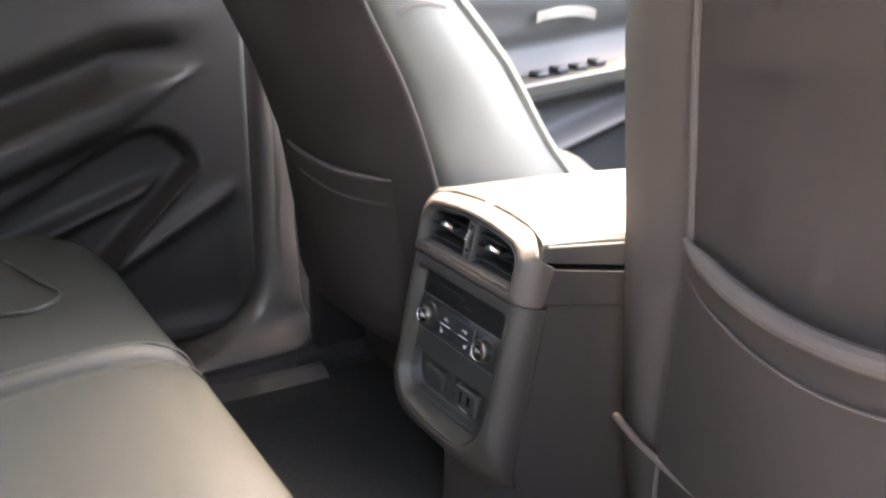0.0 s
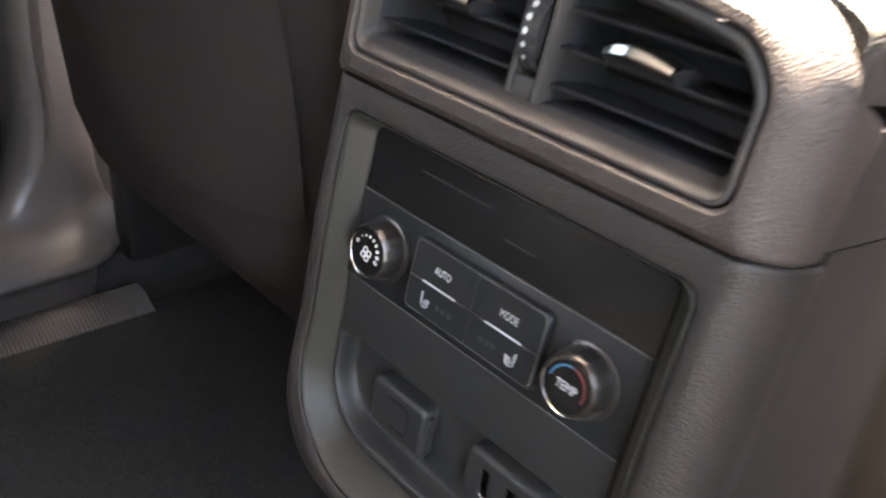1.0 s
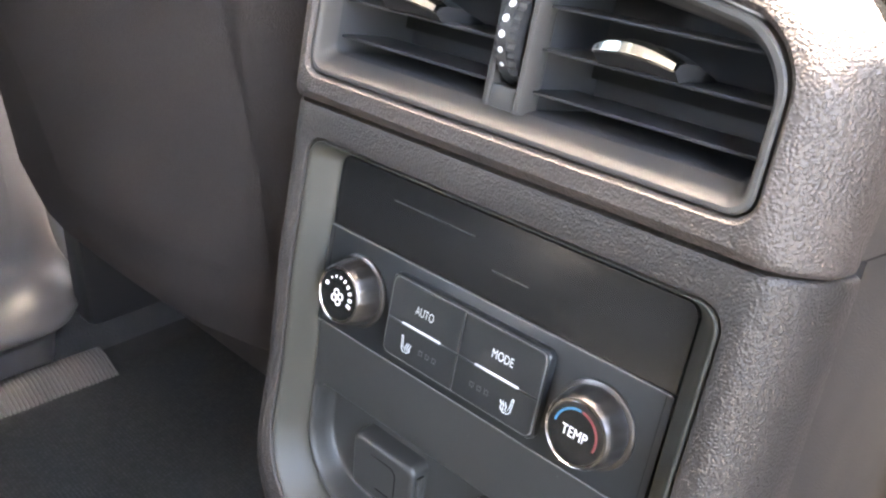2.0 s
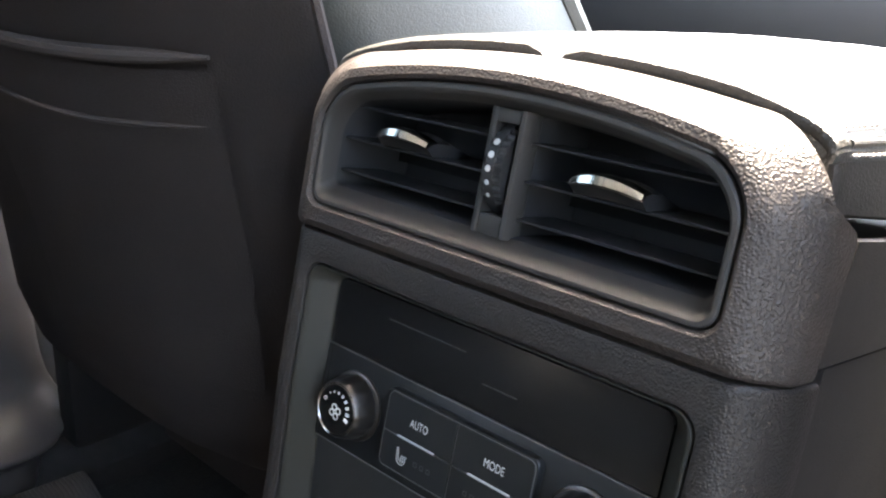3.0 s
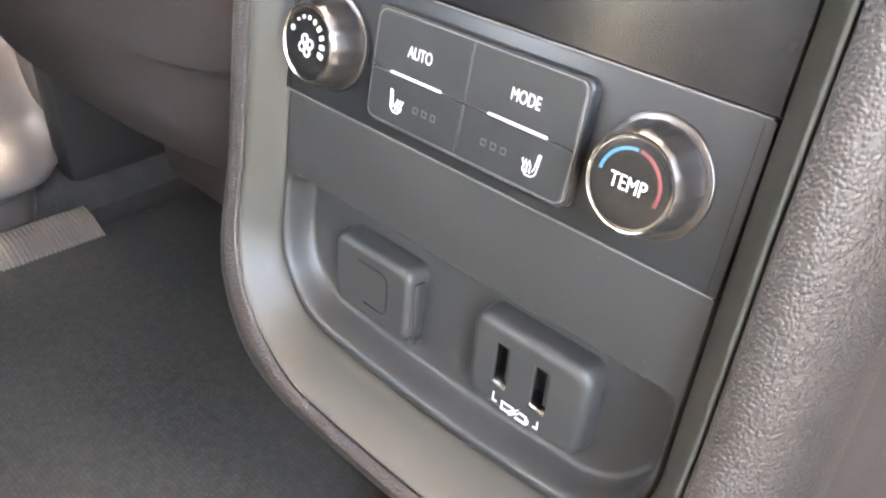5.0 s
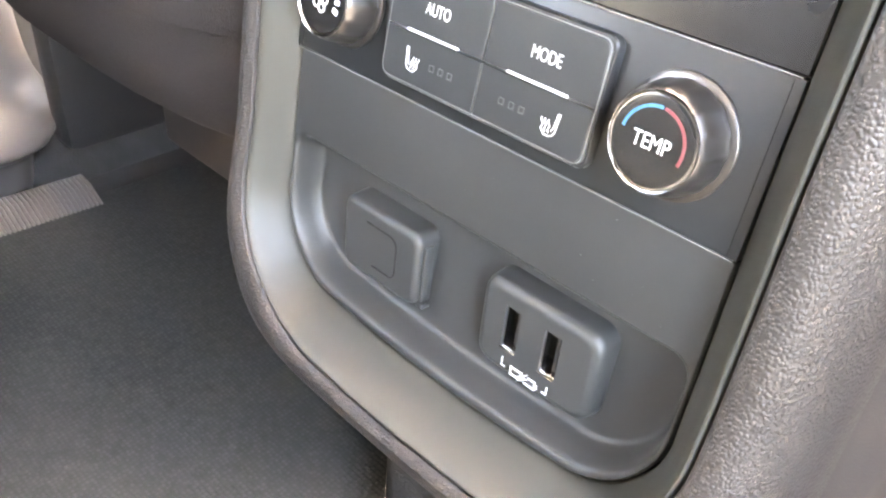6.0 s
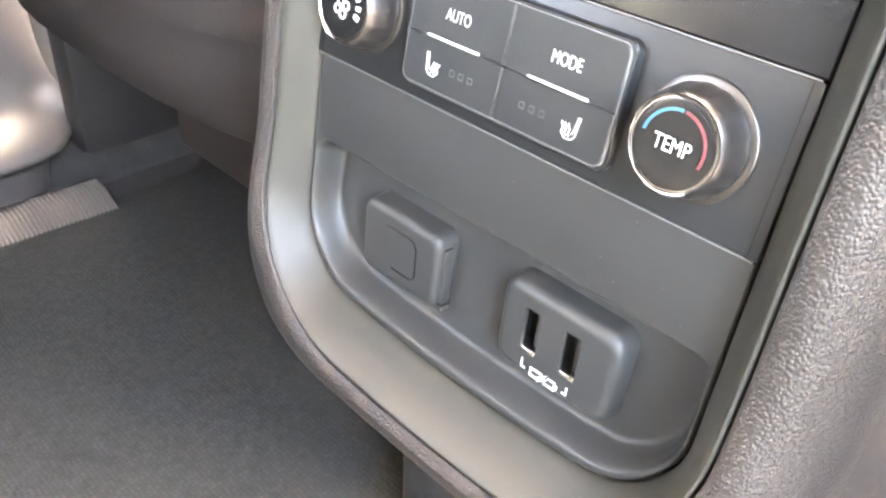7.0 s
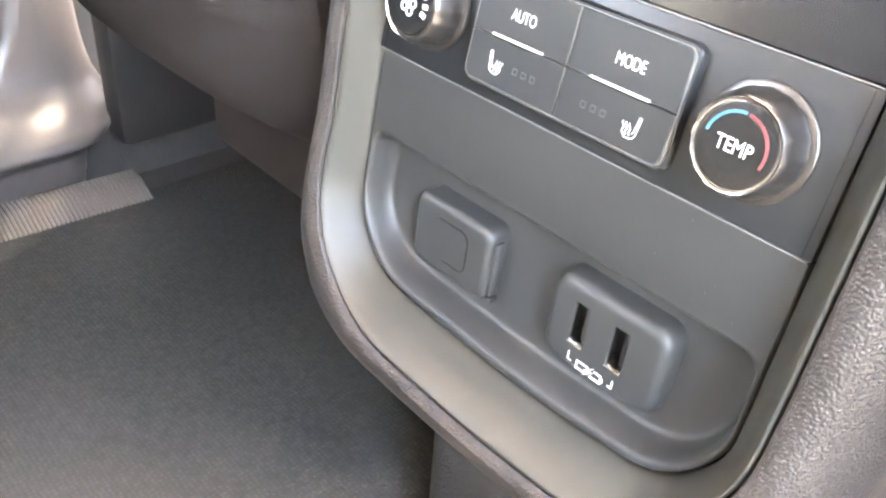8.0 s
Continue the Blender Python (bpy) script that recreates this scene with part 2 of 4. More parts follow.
def flat(polygon, y0, y1, bm=None):
    """A plate of a given outline in x and z between two depths."""
    return loft([[(x, y0, z) for x, z in polygon], [(x, y1, z) for x, z in polygon]], cap0=True, cap1=True, bm=bm)


def strip(points, width, y0, y1, bm=None):
    """A printed stroke of even width along points in x and z."""
    bm = bm or bmesh.new()
    pts = [Vector(p) for p in points]
    left, right = [], []
    for i, p in enumerate(pts):
        d = (pts[min(i + 1, len(pts) - 1)] - pts[max(i - 1, 0)]).normalized()
        nrm = Vector((-d.y, d.x)) * width / 2
        left.append(p + nrm)
        right.append(p - nrm)
    for i in range(len(pts) - 1):
        quad = [left[i], left[i + 1], right[i + 1], right[i]]
        flat([(q.x, q.y) for q in quad], y0, y1, bm)
    return bm


def arc(cx, cz, r, a0, a1, n=14):
    return [(cx + r * math.cos(radians(a0 + (a1 - a0) * i / n)), cz + r * math.sin(radians(a0 + (a1 - a0) * i / n))) for i in range(n + 1)]


def lettering(text, height, width, cx, cz, y, parent, mat=INK):
    """Raised print on the rear face, centred, of a given cap height and overall width."""
    cu = bpy.data.curves.new("print", 'FONT')
    cu.body, cu.size, cu.align_x, cu.align_y, cu.extrude = text, 1.0, 'CENTER', 'CENTER', 0.0
    tmp = bpy.data.objects.new("print", cu)
    me = bpy.data.meshes.new_from_object(tmp)
    bpy.data.objects.remove(tmp)
    bm = bmesh.new()
    bm.from_mesh(me)
    xs, zs = [v.co.x for v in bm.verts], [v.co.y for v in bm.verts]
    sx, sz = width / (max(xs) - min(xs)), height / (max(zs) - min(zs))
    ox, oz = (max(xs) + min(xs)) / 2, (max(zs) + min(zs)) / 2
    for v in bm.verts:
        v.co = ((v.co.x - ox) * sx + cx, y, (v.co.y - oz) * sz + cz)
    return part("lettering", bm, mat, parent, "white printed word", smooth=0)

# ---- centre console ----
console = thing("centre_console", (0, 0.28, 0.0), "dark grey grained centre console standing between the front seats", "console")

# lower rear shell: grained face round the control panel, rounded corners, side returns
FRAME_OUT = dict(hw=0.0895, z0=-0.1149, z1=0.0548, rb=0.0485, rt=0.0085, bow=0.0075)


def side_seam(z):
    """Where the rear shell ends along the side: plumb, curling forward at the foot."""
    return 0.0225 + 0.050 * (0.0684 - z) + 20.0 * max(0.0, -0.125 - z) ** 2


def to_seam(extra):
    return lambda x, z: side_seam(z) + extra - recede(z)


def proud(z):
    """How much further the frame and its surround stand out along the foot."""
    return 0.004 * min(1.0, max(0.0, (-0.050 - z) / 0.045))


def raised(y, share):
    return lambda x, z: y - share * proud(z)


shell_rings = [at_depth(outline(*size, n=12, m=30, bow=bow), raised(y, share)) for size, bow, y, share in (
    (tuple(FRAME_OUT.values())[:5], 0.007, -0.0050, 0.5),
    (tuple(FRAME_OUT.values())[:5], 0.007, -0.0098, 1.0),
    ((0.0899, -0.1154, 0.0553, 0.0488, 0.0085), 0.0075, -0.0106, 1.0),
    ((0.0925, -0.1186, 0.0630, 0.0490, 0.006), 0.0075, -0.0118, 1.0),
    ((0.0965, -0.1240, 0.0668, 0.0480, 0.003), 0.007, -0.0112, 0.9),
    ((0.1000, -0.1315, 0.0676, 0.046, 0.002), 0.006, -0.0085, 0.6),
    ((0.1040, -0.1400, 0.0678, 0.043, 0.002), 0.005, -0.0040, 0.3),
    ((0.1075, -0.1480, 0.0679, 0.038, 0.002), 0.004, 0.0030, 0.1),
    ((0.1096, -0.1550, 0.0680, 0.032, 0.002), 0.003, 0.0125, 0.0))] + [
    at_depth(outline(0.1104, -0.1600, 0.0680, 0.030, 0.002, n=12, m=30), to_seam(-0.0016)),
    at_depth(outline(0.1102, -0.1600, 0.0680, 0.030, 0.002, n=12, m=30), to_seam(-0.0007)),
    at_depth(outline(0.1096, -0.1600, 0.0676, 0.030, 0.002, n=12, m=30), to_seam(0.0)),
    at_depth(outline(0.1060, -0.1560, 0.0640, 0.030, 0.002, n=12, m=30), to_seam(0.0)),
]
part("rear_shell", loft(shell_rings), GRAINED, console, "grained soft dark grey rear shell")

# satin frame: a convex roll from the lip down to the panel, broadest at the foot


def frame_ring(f):
    return outline(0.0888 - 0.0097 * f, -0.1140 + 0.0150 * f, 0.0541 - 0.0037 * f, 0.0480 - 0.0215 * f, 0.0080 - 0.0030 * f, n=14, m=12, bow=0.0075 - 0.0015 * f)


frame_rings = [at_depth(frame_ring(f), raised(y, max(0.0, -y) / 0.0102)) for f, y in ((0, -0.0050), (0, -0.0090), (0.015, -0.0097), (0.05, -0.0101), (0.10, -0.0102), (0.17, -0.0098), (0.28, -0.0087), (0.44, -0.0069), (0.62, -0.0048),
                                                       (0.80, -0.0028), (0.92, -0.0011), (0.98, -0.0001), (1.0, 0.0008), (1.0, 0.0050))]
part("panel_frame", loft(frame_rings), SATIN, console, "satin grey plastic frame with a broad bevel")
# near-black band: the shade of the frame gap is put into its colour
backing = at_depth(outline(0.0880, -0.1130, 0.0535, 0.045, 0.0075, n=8, m=4, bow=0.007), 0.0046)
part("panel_gap", loft([backing, [(x, y + 0.002, z) for x, y, z in backing]], cap0=False, cap1=False), GAP_SHADE, console, "near-black band for the shade between the panel and its frame")

# gloss display above the controls
part("display", loft([[(x, y, z) for x, z in outline(0.0789 - i, 0.0210 + i, 0.0500 - i, 0.0005, 0.0046, n=6, m=4)] for i, y in ((0, 0.004), (0, -0.0001), (0.0004, -0.0005))], cap1=True), GLOSS, console, "gloss black climate display, switched off")
# fine lines on the display
display = console.children[-1]
for x0, x1, z in ((-0.047, -0.006, 0.0405), (0.004, 0.020, 0.0318)):
    part("display_line", box((x0, -0.0009, z), (x1, -0.0003, z + 0.0003)), FAINT, display, "fine grey line")

# control strip with the lower blank panel and the cubby pressed into it
plate_strip = part("control_plate", box((-0.0789, -0.0010, -0.0208), (0.0789, 0.004, 0.0205), 0.0005), STRIP, console, "black control strip")
for x in (-0.0764, 0.0764):
    part("plate_joint", box((x - 0.0001, -0.00112, -0.0206), (x + 0.0001, -0.0008, 0.0203)), GAP_SHADE, plate_strip, "fine dark joint")


def cubby_ring(hw, z0, z1, rb, rt, y, bow):
    return at_depth(outline(hw, z0, z1, rb, rt, n=10, m=10, bow=bow), y)


cubby_rings = [
    cubby_ring(0.0786, -0.0983, -0.0213, 0.0262, 0.0006, 0.0045, 0.006),
    cubby_ring(0.0786, -0.0983, -0.0213, 0.0262, 0.0006, 0.0006, 0.006),
    cubby_ring(0.0784, -0.0980, -0.0215, 0.0260, 0.0006, 0.0001, 0.006),
    cubby_ring(0.0780, -0.0976, -0.0219, 0.0258, 0.0006, -0.0003, 0.0058),
    cubby_ring(0.0775, -0.0966, -0.0488, 0.0252, 0.006, -0.0003, 0.005),
    cubby_ring(0.0772, -0.0961, -0.0496, 0.0250, 0.006, 0.0000, 0.0048),
    cubby_ring(0.0768, -0.0956, -0.0502, 0.0247, 0.006, 0.0008, 0.0046),
    cubby_ring(0.0764, -0.0951, -0.0506, 0.0245, 0.006, 0.0022, 0.0044),
    cubby_ring(0.0756, -0.0942, -0.0510, 0.0242, 0.006, 0.0060, 0.0040),
    cubby_ring(0.0748, -0.0932, -0.0514, 0.0239, 0.006, 0.0096, 0.0036),
    cubby_ring(0.0742, -0.0926, -0.0518, 0.0236, 0.006, 0.0104, 0.0034),
    cubby_ring(0.0730, -0.0914, -0.0526, 0.0230, 0.006, 0.0108, 0.0030),
    cubby_ring(0.0600, -0.0860, -0.0580, 0.0130, 0.006, 0.0109, 0.002),
]
part("lower_panel", loft(cubby_rings, cap1=True), PANEL, console, "matte black lower panel with a shallow cubby")

# pale lines painted where the joints would catch the light
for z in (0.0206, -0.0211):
    part("panel_edge", box((-0.0780, -0.0013, z), (0.0780, -0.0002, z + 0.0003)), GLINT, console, "fine pale line standing in for the glint on a joint")

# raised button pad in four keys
# sheet behind the keys, its near-black in place of shade between them
pad = part("button_pad", flat(outline(0.0368, -0.0160, 0.0160, 0.003, 0.003, n=5, m=3), -0.0028, 0.0), GAP_SHADE, console, "near-black sheet standing in for shade between the keys")
rim_rings = [at_depth(outline(0.0374 - i, -0.0166 + i, 0.0166 - i, 0.0034 - i * 0.5, 0.0034 - i * 0.5), y) for i, y in
             ((0, -0.0010), (0, -0.0036), (0.0004, -0.0042), (0.0010, -0.0042), (0.0013, -0.0034), (0.0013, -0.0010))]
part("pad_rim", loft(rim_rings), BUTTON, pad, "thin gloss rim")


def key(x0, x1, z0, z1, corner):
    """One flat key with one round outer corner, chamfered at its edge."""
    def shape(d):
        cx, cz = (x0 if corner[0] < 0 else x1), (z0 if corner[1] < 0 else z1)
        pts = []
        for sx, sz, px, pz in ((1, -1, x1, z0), (1, 1, x1, z1), (-1, 1, x0, z1), (-1, -1, x0, z0)):
            r = 0.0026 if (px, pz) == (cx, cz) else 0.0003
            a0 = {(1, -1): -90, (1, 1): 0, (-1, 1): 90, (-1, -1): 180}[(sx, sz)]
            for i in range(6):
                a = radians(a0 + 18 * i)
                pts.append((px - sx * (r + d) + r * math.cos(a), pz - sz * (r + d) + r * math.sin(a)))
        return pts
    return loft([[(x, -0.0010, z) for x, z in shape(0)], [(x, -0.0043, z) for x, z in shape(0)], [(x, -0.0046, z) for x, z in shape(0.0003)]], cap1=True)


line = [(x, z) for x, z in outline(0.0361, -0.01545, 0.01545, 0.0029, 0.0029, n=6, m=2)]
# pale outline painted as the highlight along the edges of the keys
part("pad_edge", strip(line + line[:1], 0.00028, -0.00435, -0.0030), GLINT, pad, "fine pale line standing in for the glint round the keys")
part("key", key(-0.0360, -0.00012, -0.0009, 0.0153, (-1, 1)), BUTTON, pad)
part("key", key(0.00012, 0.0360, -0.0009, 0.0153, (1, 1)), BUTTON, pad)
part("key", key(-0.0360, -0.00012, -0.0153, -0.00115, (-1, -1)), BUTTON, pad)
part("key", key(0.00012, 0.0360, -0.0153, -0.00115, (1, -1)), BUTTON, pad)
for x0, x1 in ((-0.0280, -0.0086), (0.0086, 0.0280)):
    part("indicator_bar", box((x0, -0.0052, -0.0009), (x1, -0.0040, -0.00025), 0.00015), INK, pad, "slim pale indicator bar")
TOP = -0.00475
lettering("AUTO", 0.0033, 0.0092, -0.0182, 0.0066, TOP, pad)
lettering("MODE", 0.0033, 0.0093, 0.0193, 0.0066, TOP, pad)


def heated_seat(cx, cz, s):
    """A seat outline with three rising waves, mirrored by the sign s."""
    bm = bmesh.new()
    runs = [[(-2.0, 3.1), (-1.45, 3.1), (-0.95, -0.8), (-0.55, -1.5)], [(-2.0, 3.1), (-1.55, -1.7), (-1.0, -2.6), (-0.2, -3.0), (1.1, -3.0), (1.7, -2.2)]]
    for k in range(3):
        x = 0.0 + 0.90 * k
        runs.append([(x + 0.06 * i + 0.20 * math.sin(i * 1.1), -2.2 + 0.38 * i) for i in range(9)])
    n = 0
    for run in runs:
        for (x0, z0), (x1, z1) in zip(run, run[1:]):
            n += 1
            d = Vector((x1 - x0, z1 - z0)).normalized() * 0.12
            strip([(cx + s * (x0 - d.x) * 0.00118, cz + (z0 - d.y) * 0.001), (cx + s * (x1 + d.x) * 0.00118, cz + (z1 + d.y) * 0.001)], 0.00021, TOP - 0.000004 * n, TOP + 0.0002, bm)
    return bm


part("seat_heat_symbol", heated_seat(-0.0247, -0.0085, 1), INK, pad, "white seat heating symbol")
part("seat_heat_symbol", heated_seat(0.0251, -0.0086, -1), INK, pad, "white seat heating symbol")
for side in (-1, 1):
    for k in range(3):
        cx = side * (0.0088 + 0.0034 * (k if side > 0 else 2 - k)) - (0.0012 if side < 0 else 0.0)
        bm = bmesh.new()
        for a, b in (((-1, -1), (1, -1)), ((1, -1), (1, 1)), ((1, 1), (-1, 1)), ((-1, 1), (-1, -1))):
            strip([(cx + a[0] * 0.0008, -0.0085 + a[1] * 0.0008), (cx + b[0] * 0.0008, -0.0085 + b[1] * 0.0008)], 0.0003, TOP, TOP + 0.0002, bm)
        part("level_mark", bm, FAINT, pad, "unlit square level mark")


def knob(cx, label):
    m = Matrix.Translation((cx, 0, 0))
    k = part("knob", lathe([(0.0126, 0.001), (0.0133, 0.0035), (0.0132, 0.0052), (0.0125, 0.0092), (0.0119, 0.0112), (0.0112, 0.0121)], 96, m, flutes=16, depth=0.00022), SMOKED, console, label)
    part("base_ring", lathe([(0.0122, 0.0008), (0.0144, 0.0008), (0.0148, 0.0014), (0.0147, 0.0021), (0.0143, 0.0024), (0.0128, 0.0025)], 64, m), SMOKED, k, "thin smoked chrome base ring")
    part("rim", lathe([(0.0102, 0.0115), (0.0110, 0.0118), (0.01112, 0.0123), (0.0110, 0.0126), (0.01085, 0.01255), (0.0106, 0.0121)], 64, m), RIM, k, "bright chrome rim")
    part("cap", lathe([(0.0101, 0.0112), (0.0101, 0.0124), (0.0094, 0.0125), (0.0060, 0.0123), (0.0005, 0.0123)], 64, m), GLOSS, k, "black cap")
    return k


def ring_print(name, bm, mat, k, label):
    return part(name, bm, mat, k, label, smooth=0)


CAP = -0.01275
fan_knob = knob(-0.0567, "smoked chrome fan speed knob with a black cap")
temp_knob = knob(0.0565, "smoked chrome temperature knob with a black cap")
lettering("TEMP", 0.0034, 0.0094, 0.0565, -0.0001, CAP, temp_knob)
ring_print("cold_arc", strip(arc(0.0565, 0, 0.0078, 88, 172), 0.0007, CAP, CAP + 0.0002), BLUE, temp_knob, "blue cold arc")
ring_print("hot_arc", strip(arc(0.0565, 0, 0.0078, 84, -20), 0.0007, CAP, CAP + 0.0002), RED, temp_knob, "red hot arc")
blades = bmesh.new()
for q in range(4):
    a = 22 + 90 * q
    cx, cz = -0.0567 + 0.0019 * math.cos(radians(a)), -0.0010 + 0.0019 * math.sin(radians(a))
    strip(arc(cx, cz, 0.00125, 0, 360, 16), 0.00055, CAP, CAP + 0.0002, blades)
ring_print("fan_symbol", blades, INK, fan_knob, "white four-bladed fan symbol")
steps = bmesh.new()
for q in range(8):
    a = 128 - 21 * q
    r = 0.0072
    w = 0.0006 + 0.00012 * q
    h = 0.0006 + 0.00022 * q
    c, s = math.cos(radians(a)), math.sin(radians(a))
    strip([(-0.0567 + (r - h / 2) * c, (r - h / 2) * s), (-0.0567 + (r + h / 2) * c, (r + h / 2) * s)], w, CAP, CAP + 0.0002, steps)
strip(arc(-0.0567 + 0.0072 * math.cos(radians(158)), 0.0072 * math.sin(radians(158)), 0.0007, 0, 360, 12), 0.0003, CAP, CAP + 0.0002, steps)
ring_print("speed_scale", steps, INK, fan_knob, "white scale of growing bars")

# socket cover and charging ports in the cubby, leaning with its back

TILT_IN = Matrix.Translation((0, 0.0050, -0.062)) @ pose(0, 0, 0, 8) @ Matrix.Translation((0, 0, 0.062))
PT = P @ TILT_IN


def plate_rings(cx, hw, z0, z1, y, depth, r, soft):
    """Rings of a softly rounded plate: flank, rolled edge of a given softness, face."""
    prof = [(-0.0006, depth), (-0.0004, depth * 0.55), (-0.0001, soft * 1.1)] + [(soft * (1 - math.cos(radians(a))), soft * (1 - math.sin(radians(a)))) for a in (15, 32, 50, 68, 82)] + [(soft * 1.15, 0.0)]
    return [[(x, y + yy, z) for x, z in outline(hw - d, z0 + d, z1 - d, max(0.0012, r - d * 0.5), max(0.0012, r - d * 0.5), cx=cx, n=6, m=4)] for d, yy in prof]


CX = -0.0345
cover = part("socket_cover", loft(plate_rings(CX, 0.0180, -0.0892, -0.0624, -0.0002, 0.0125, 0.0042, 0.0024), cap1=True), PANEL, console, "black rubbery socket cover", m=PT)
groove = [(CX - 0.006, -0.0680), (CX + 0.0040, -0.0680)] + arc(CX + 0.0048, -0.0716, 0.0036, 90, 0, 6) + [(CX + 0.0084, -0.0800)] + arc(CX + 0.0054, -0.0802, 0.0030, 0, -90, 6) + [(CX - 0.0025, -0.0832)]
# dark line laid on the face instead of a shaded groove
part("cover_groove", strip(groove, 0.0004, -0.0005, 0.0), GAP_SHADE, cover, "fine near-black line standing in for the shade of a groove", m=PT)
part("pull_tab", box((CX + 0.0178, 0.0020, -0.0872), (CX + 0.0194, 0.0062, -0.0665), 0.0008), PANEL, cover, "thumb tab", m=PT)
part("tab_foot", box((CX + 0.0176, 0.0012, -0.0888), (CX + 0.0206, 0.0050, -0.0868), 0.0005), PANEL, cover, "small stop under the thumb tab", m=PT)
PORTS = ((0.0226, 0.0028), (0.0371, 0.0029))


def port_face():
    """The rounded plate with two upright slots sunk through its face."""
    y = 0.0004
    rings = plate_rings(0.0312, 0.0214, -0.0905, -0.0598, y, 0.0125, 0.0058, 0.0034)
    bm = loft(rings)
    bm.verts.ensure_lookup_table()
    n = len(rings[0])
    last = bm.verts[-n:]
    edges = [bm.edges.get((last[i], last[(i + 1) % n])) for i in range(n)]
    for px, w in PORTS:
        hole = [[bm.verts.new((x, yy, z)) for x, z in ((px - w, -0.0812), (px + w, -0.0812), (px + w, -0.0666), (px - w, -0.0666))] for yy in (y, y + 0.009)]
        for i in range(4):
            j = (i + 1) % 4
            edges.append(bm.edges.new((hole[0][i], hole[0][j])))
            bm.faces.new((hole[0][i], hole[0][j], hole[1][j], hole[1][i]))
        bm.faces.new(hole[1])
    bmesh.ops.triangle_fill(bm, use_beauty=True, edges=edges)
    return bm


port_plate = part("usb_plate", port_face(), PANEL, console, "black plate with two charging ports", m=PT)
for px, w in PORTS:
    walls = box((px - w, 0.0012, -0.0811), (px - w + 0.0004, 0.0080, -0.0667))
    box((px - w, 0.0010, -0.0812), (px + w, 0.0080, -0.0806), bm=walls)
    part("port_shell", walls, RIM, port_plate, "thin metal shell inside a port", m=PT)
    part("port_tongue", box((px + 0.0004, 0.0024, -0.0800), (px + 0.0016, 0.0085, -0.0676), 0.0001), VANE, port_plate, "black contact tongue", m=PT)
    part("port_lip", box((px - w - 0.0003, 0.0000, -0.0816), (px + w, 0.0010, -0.0808), 0.0002), CHROME, port_plate, "bright metal lip", m=PT)


def strokes(segments, w):
    bm = bmesh.new()
    for k, ((x0, z0), (x1, z1)) in enumerate(segments):
        d = Vector((x1 - x0, z1 - z0)).normalized() * w / 2
        strip([(x0 - d.x, z0 - d.y), (x1 + d.x, z1 + d.y)], w, 0.00025 - 0.00002 * k, 0.0006, bm)
    return bm


MX, MZ = 0.0296, -0.0870
mark = strokes([((MX - 0.0082, MZ + 0.0026), (MX - 0.0082, MZ - 0.0002)), ((MX - 0.0082, MZ - 0.0002), (MX - 0.0070, MZ - 0.0002)),
                ((MX + 0.0088, MZ + 0.0022), (MX + 0.0088, MZ - 0.0002)), ((MX + 0.0088, MZ - 0.0002), (MX + 0.0076, MZ - 0.0002)),
                ((MX - 0.0046, MZ + 0.0013), (MX - 0.0046, MZ - 0.0013)), ((MX - 0.0046, MZ - 0.0013), (MX - 0.0012, MZ - 0.0013)), ((MX - 0.0046, MZ + 0.0013), (MX - 0.0004, MZ + 0.0013)),
                ((MX + 0.0046, MZ + 0.0013), (MX + 0.0046, MZ - 0.0013)), ((MX + 0.0046, MZ + 0.0013), (MX + 0.0022, MZ + 0.0013)), ((MX + 0.0046, MZ - 0.0013), (MX + 0.0010, MZ - 0.0013)),
                ((MX + 0.0053, MZ + 0.0005), (MX + 0.0053, MZ - 0.0005))], 0.00045)
flat([(MX + 0.0020, MZ + 0.0024), (MX - 0.0018, MZ - 0.0004), (MX - 0.0002, MZ - 0.0004), (MX - 0.0020, MZ - 0.0024), (MX + 0.0018, MZ + 0.0004), (MX + 0.0002, MZ + 0.0004)], 0.00020, 0.0006, mark)
part("charge_symbol", mark, INK, port_plate, "white battery charging symbol", m=PT, smooth=0)

# hood: grained cowl round the vents
def hood_front(x, z):
    """The cowl's front edge: shallow across the crown and down its shoulders, then a ledge forward to the seam."""
    def ease(v):
        v = min(1.0, max(0.0, v))
        return v * v * (3 - 2 * v)
    crown = 0.0075 - 0.0095 * ease((abs(x) - 0.070) / 0.032)
    return crown + (0.0205 - crown) * ease((0.1225 - z) / 0.0100) - 0.006 * min(1.0, max(0.0, (0.110 - z) / 0.04))


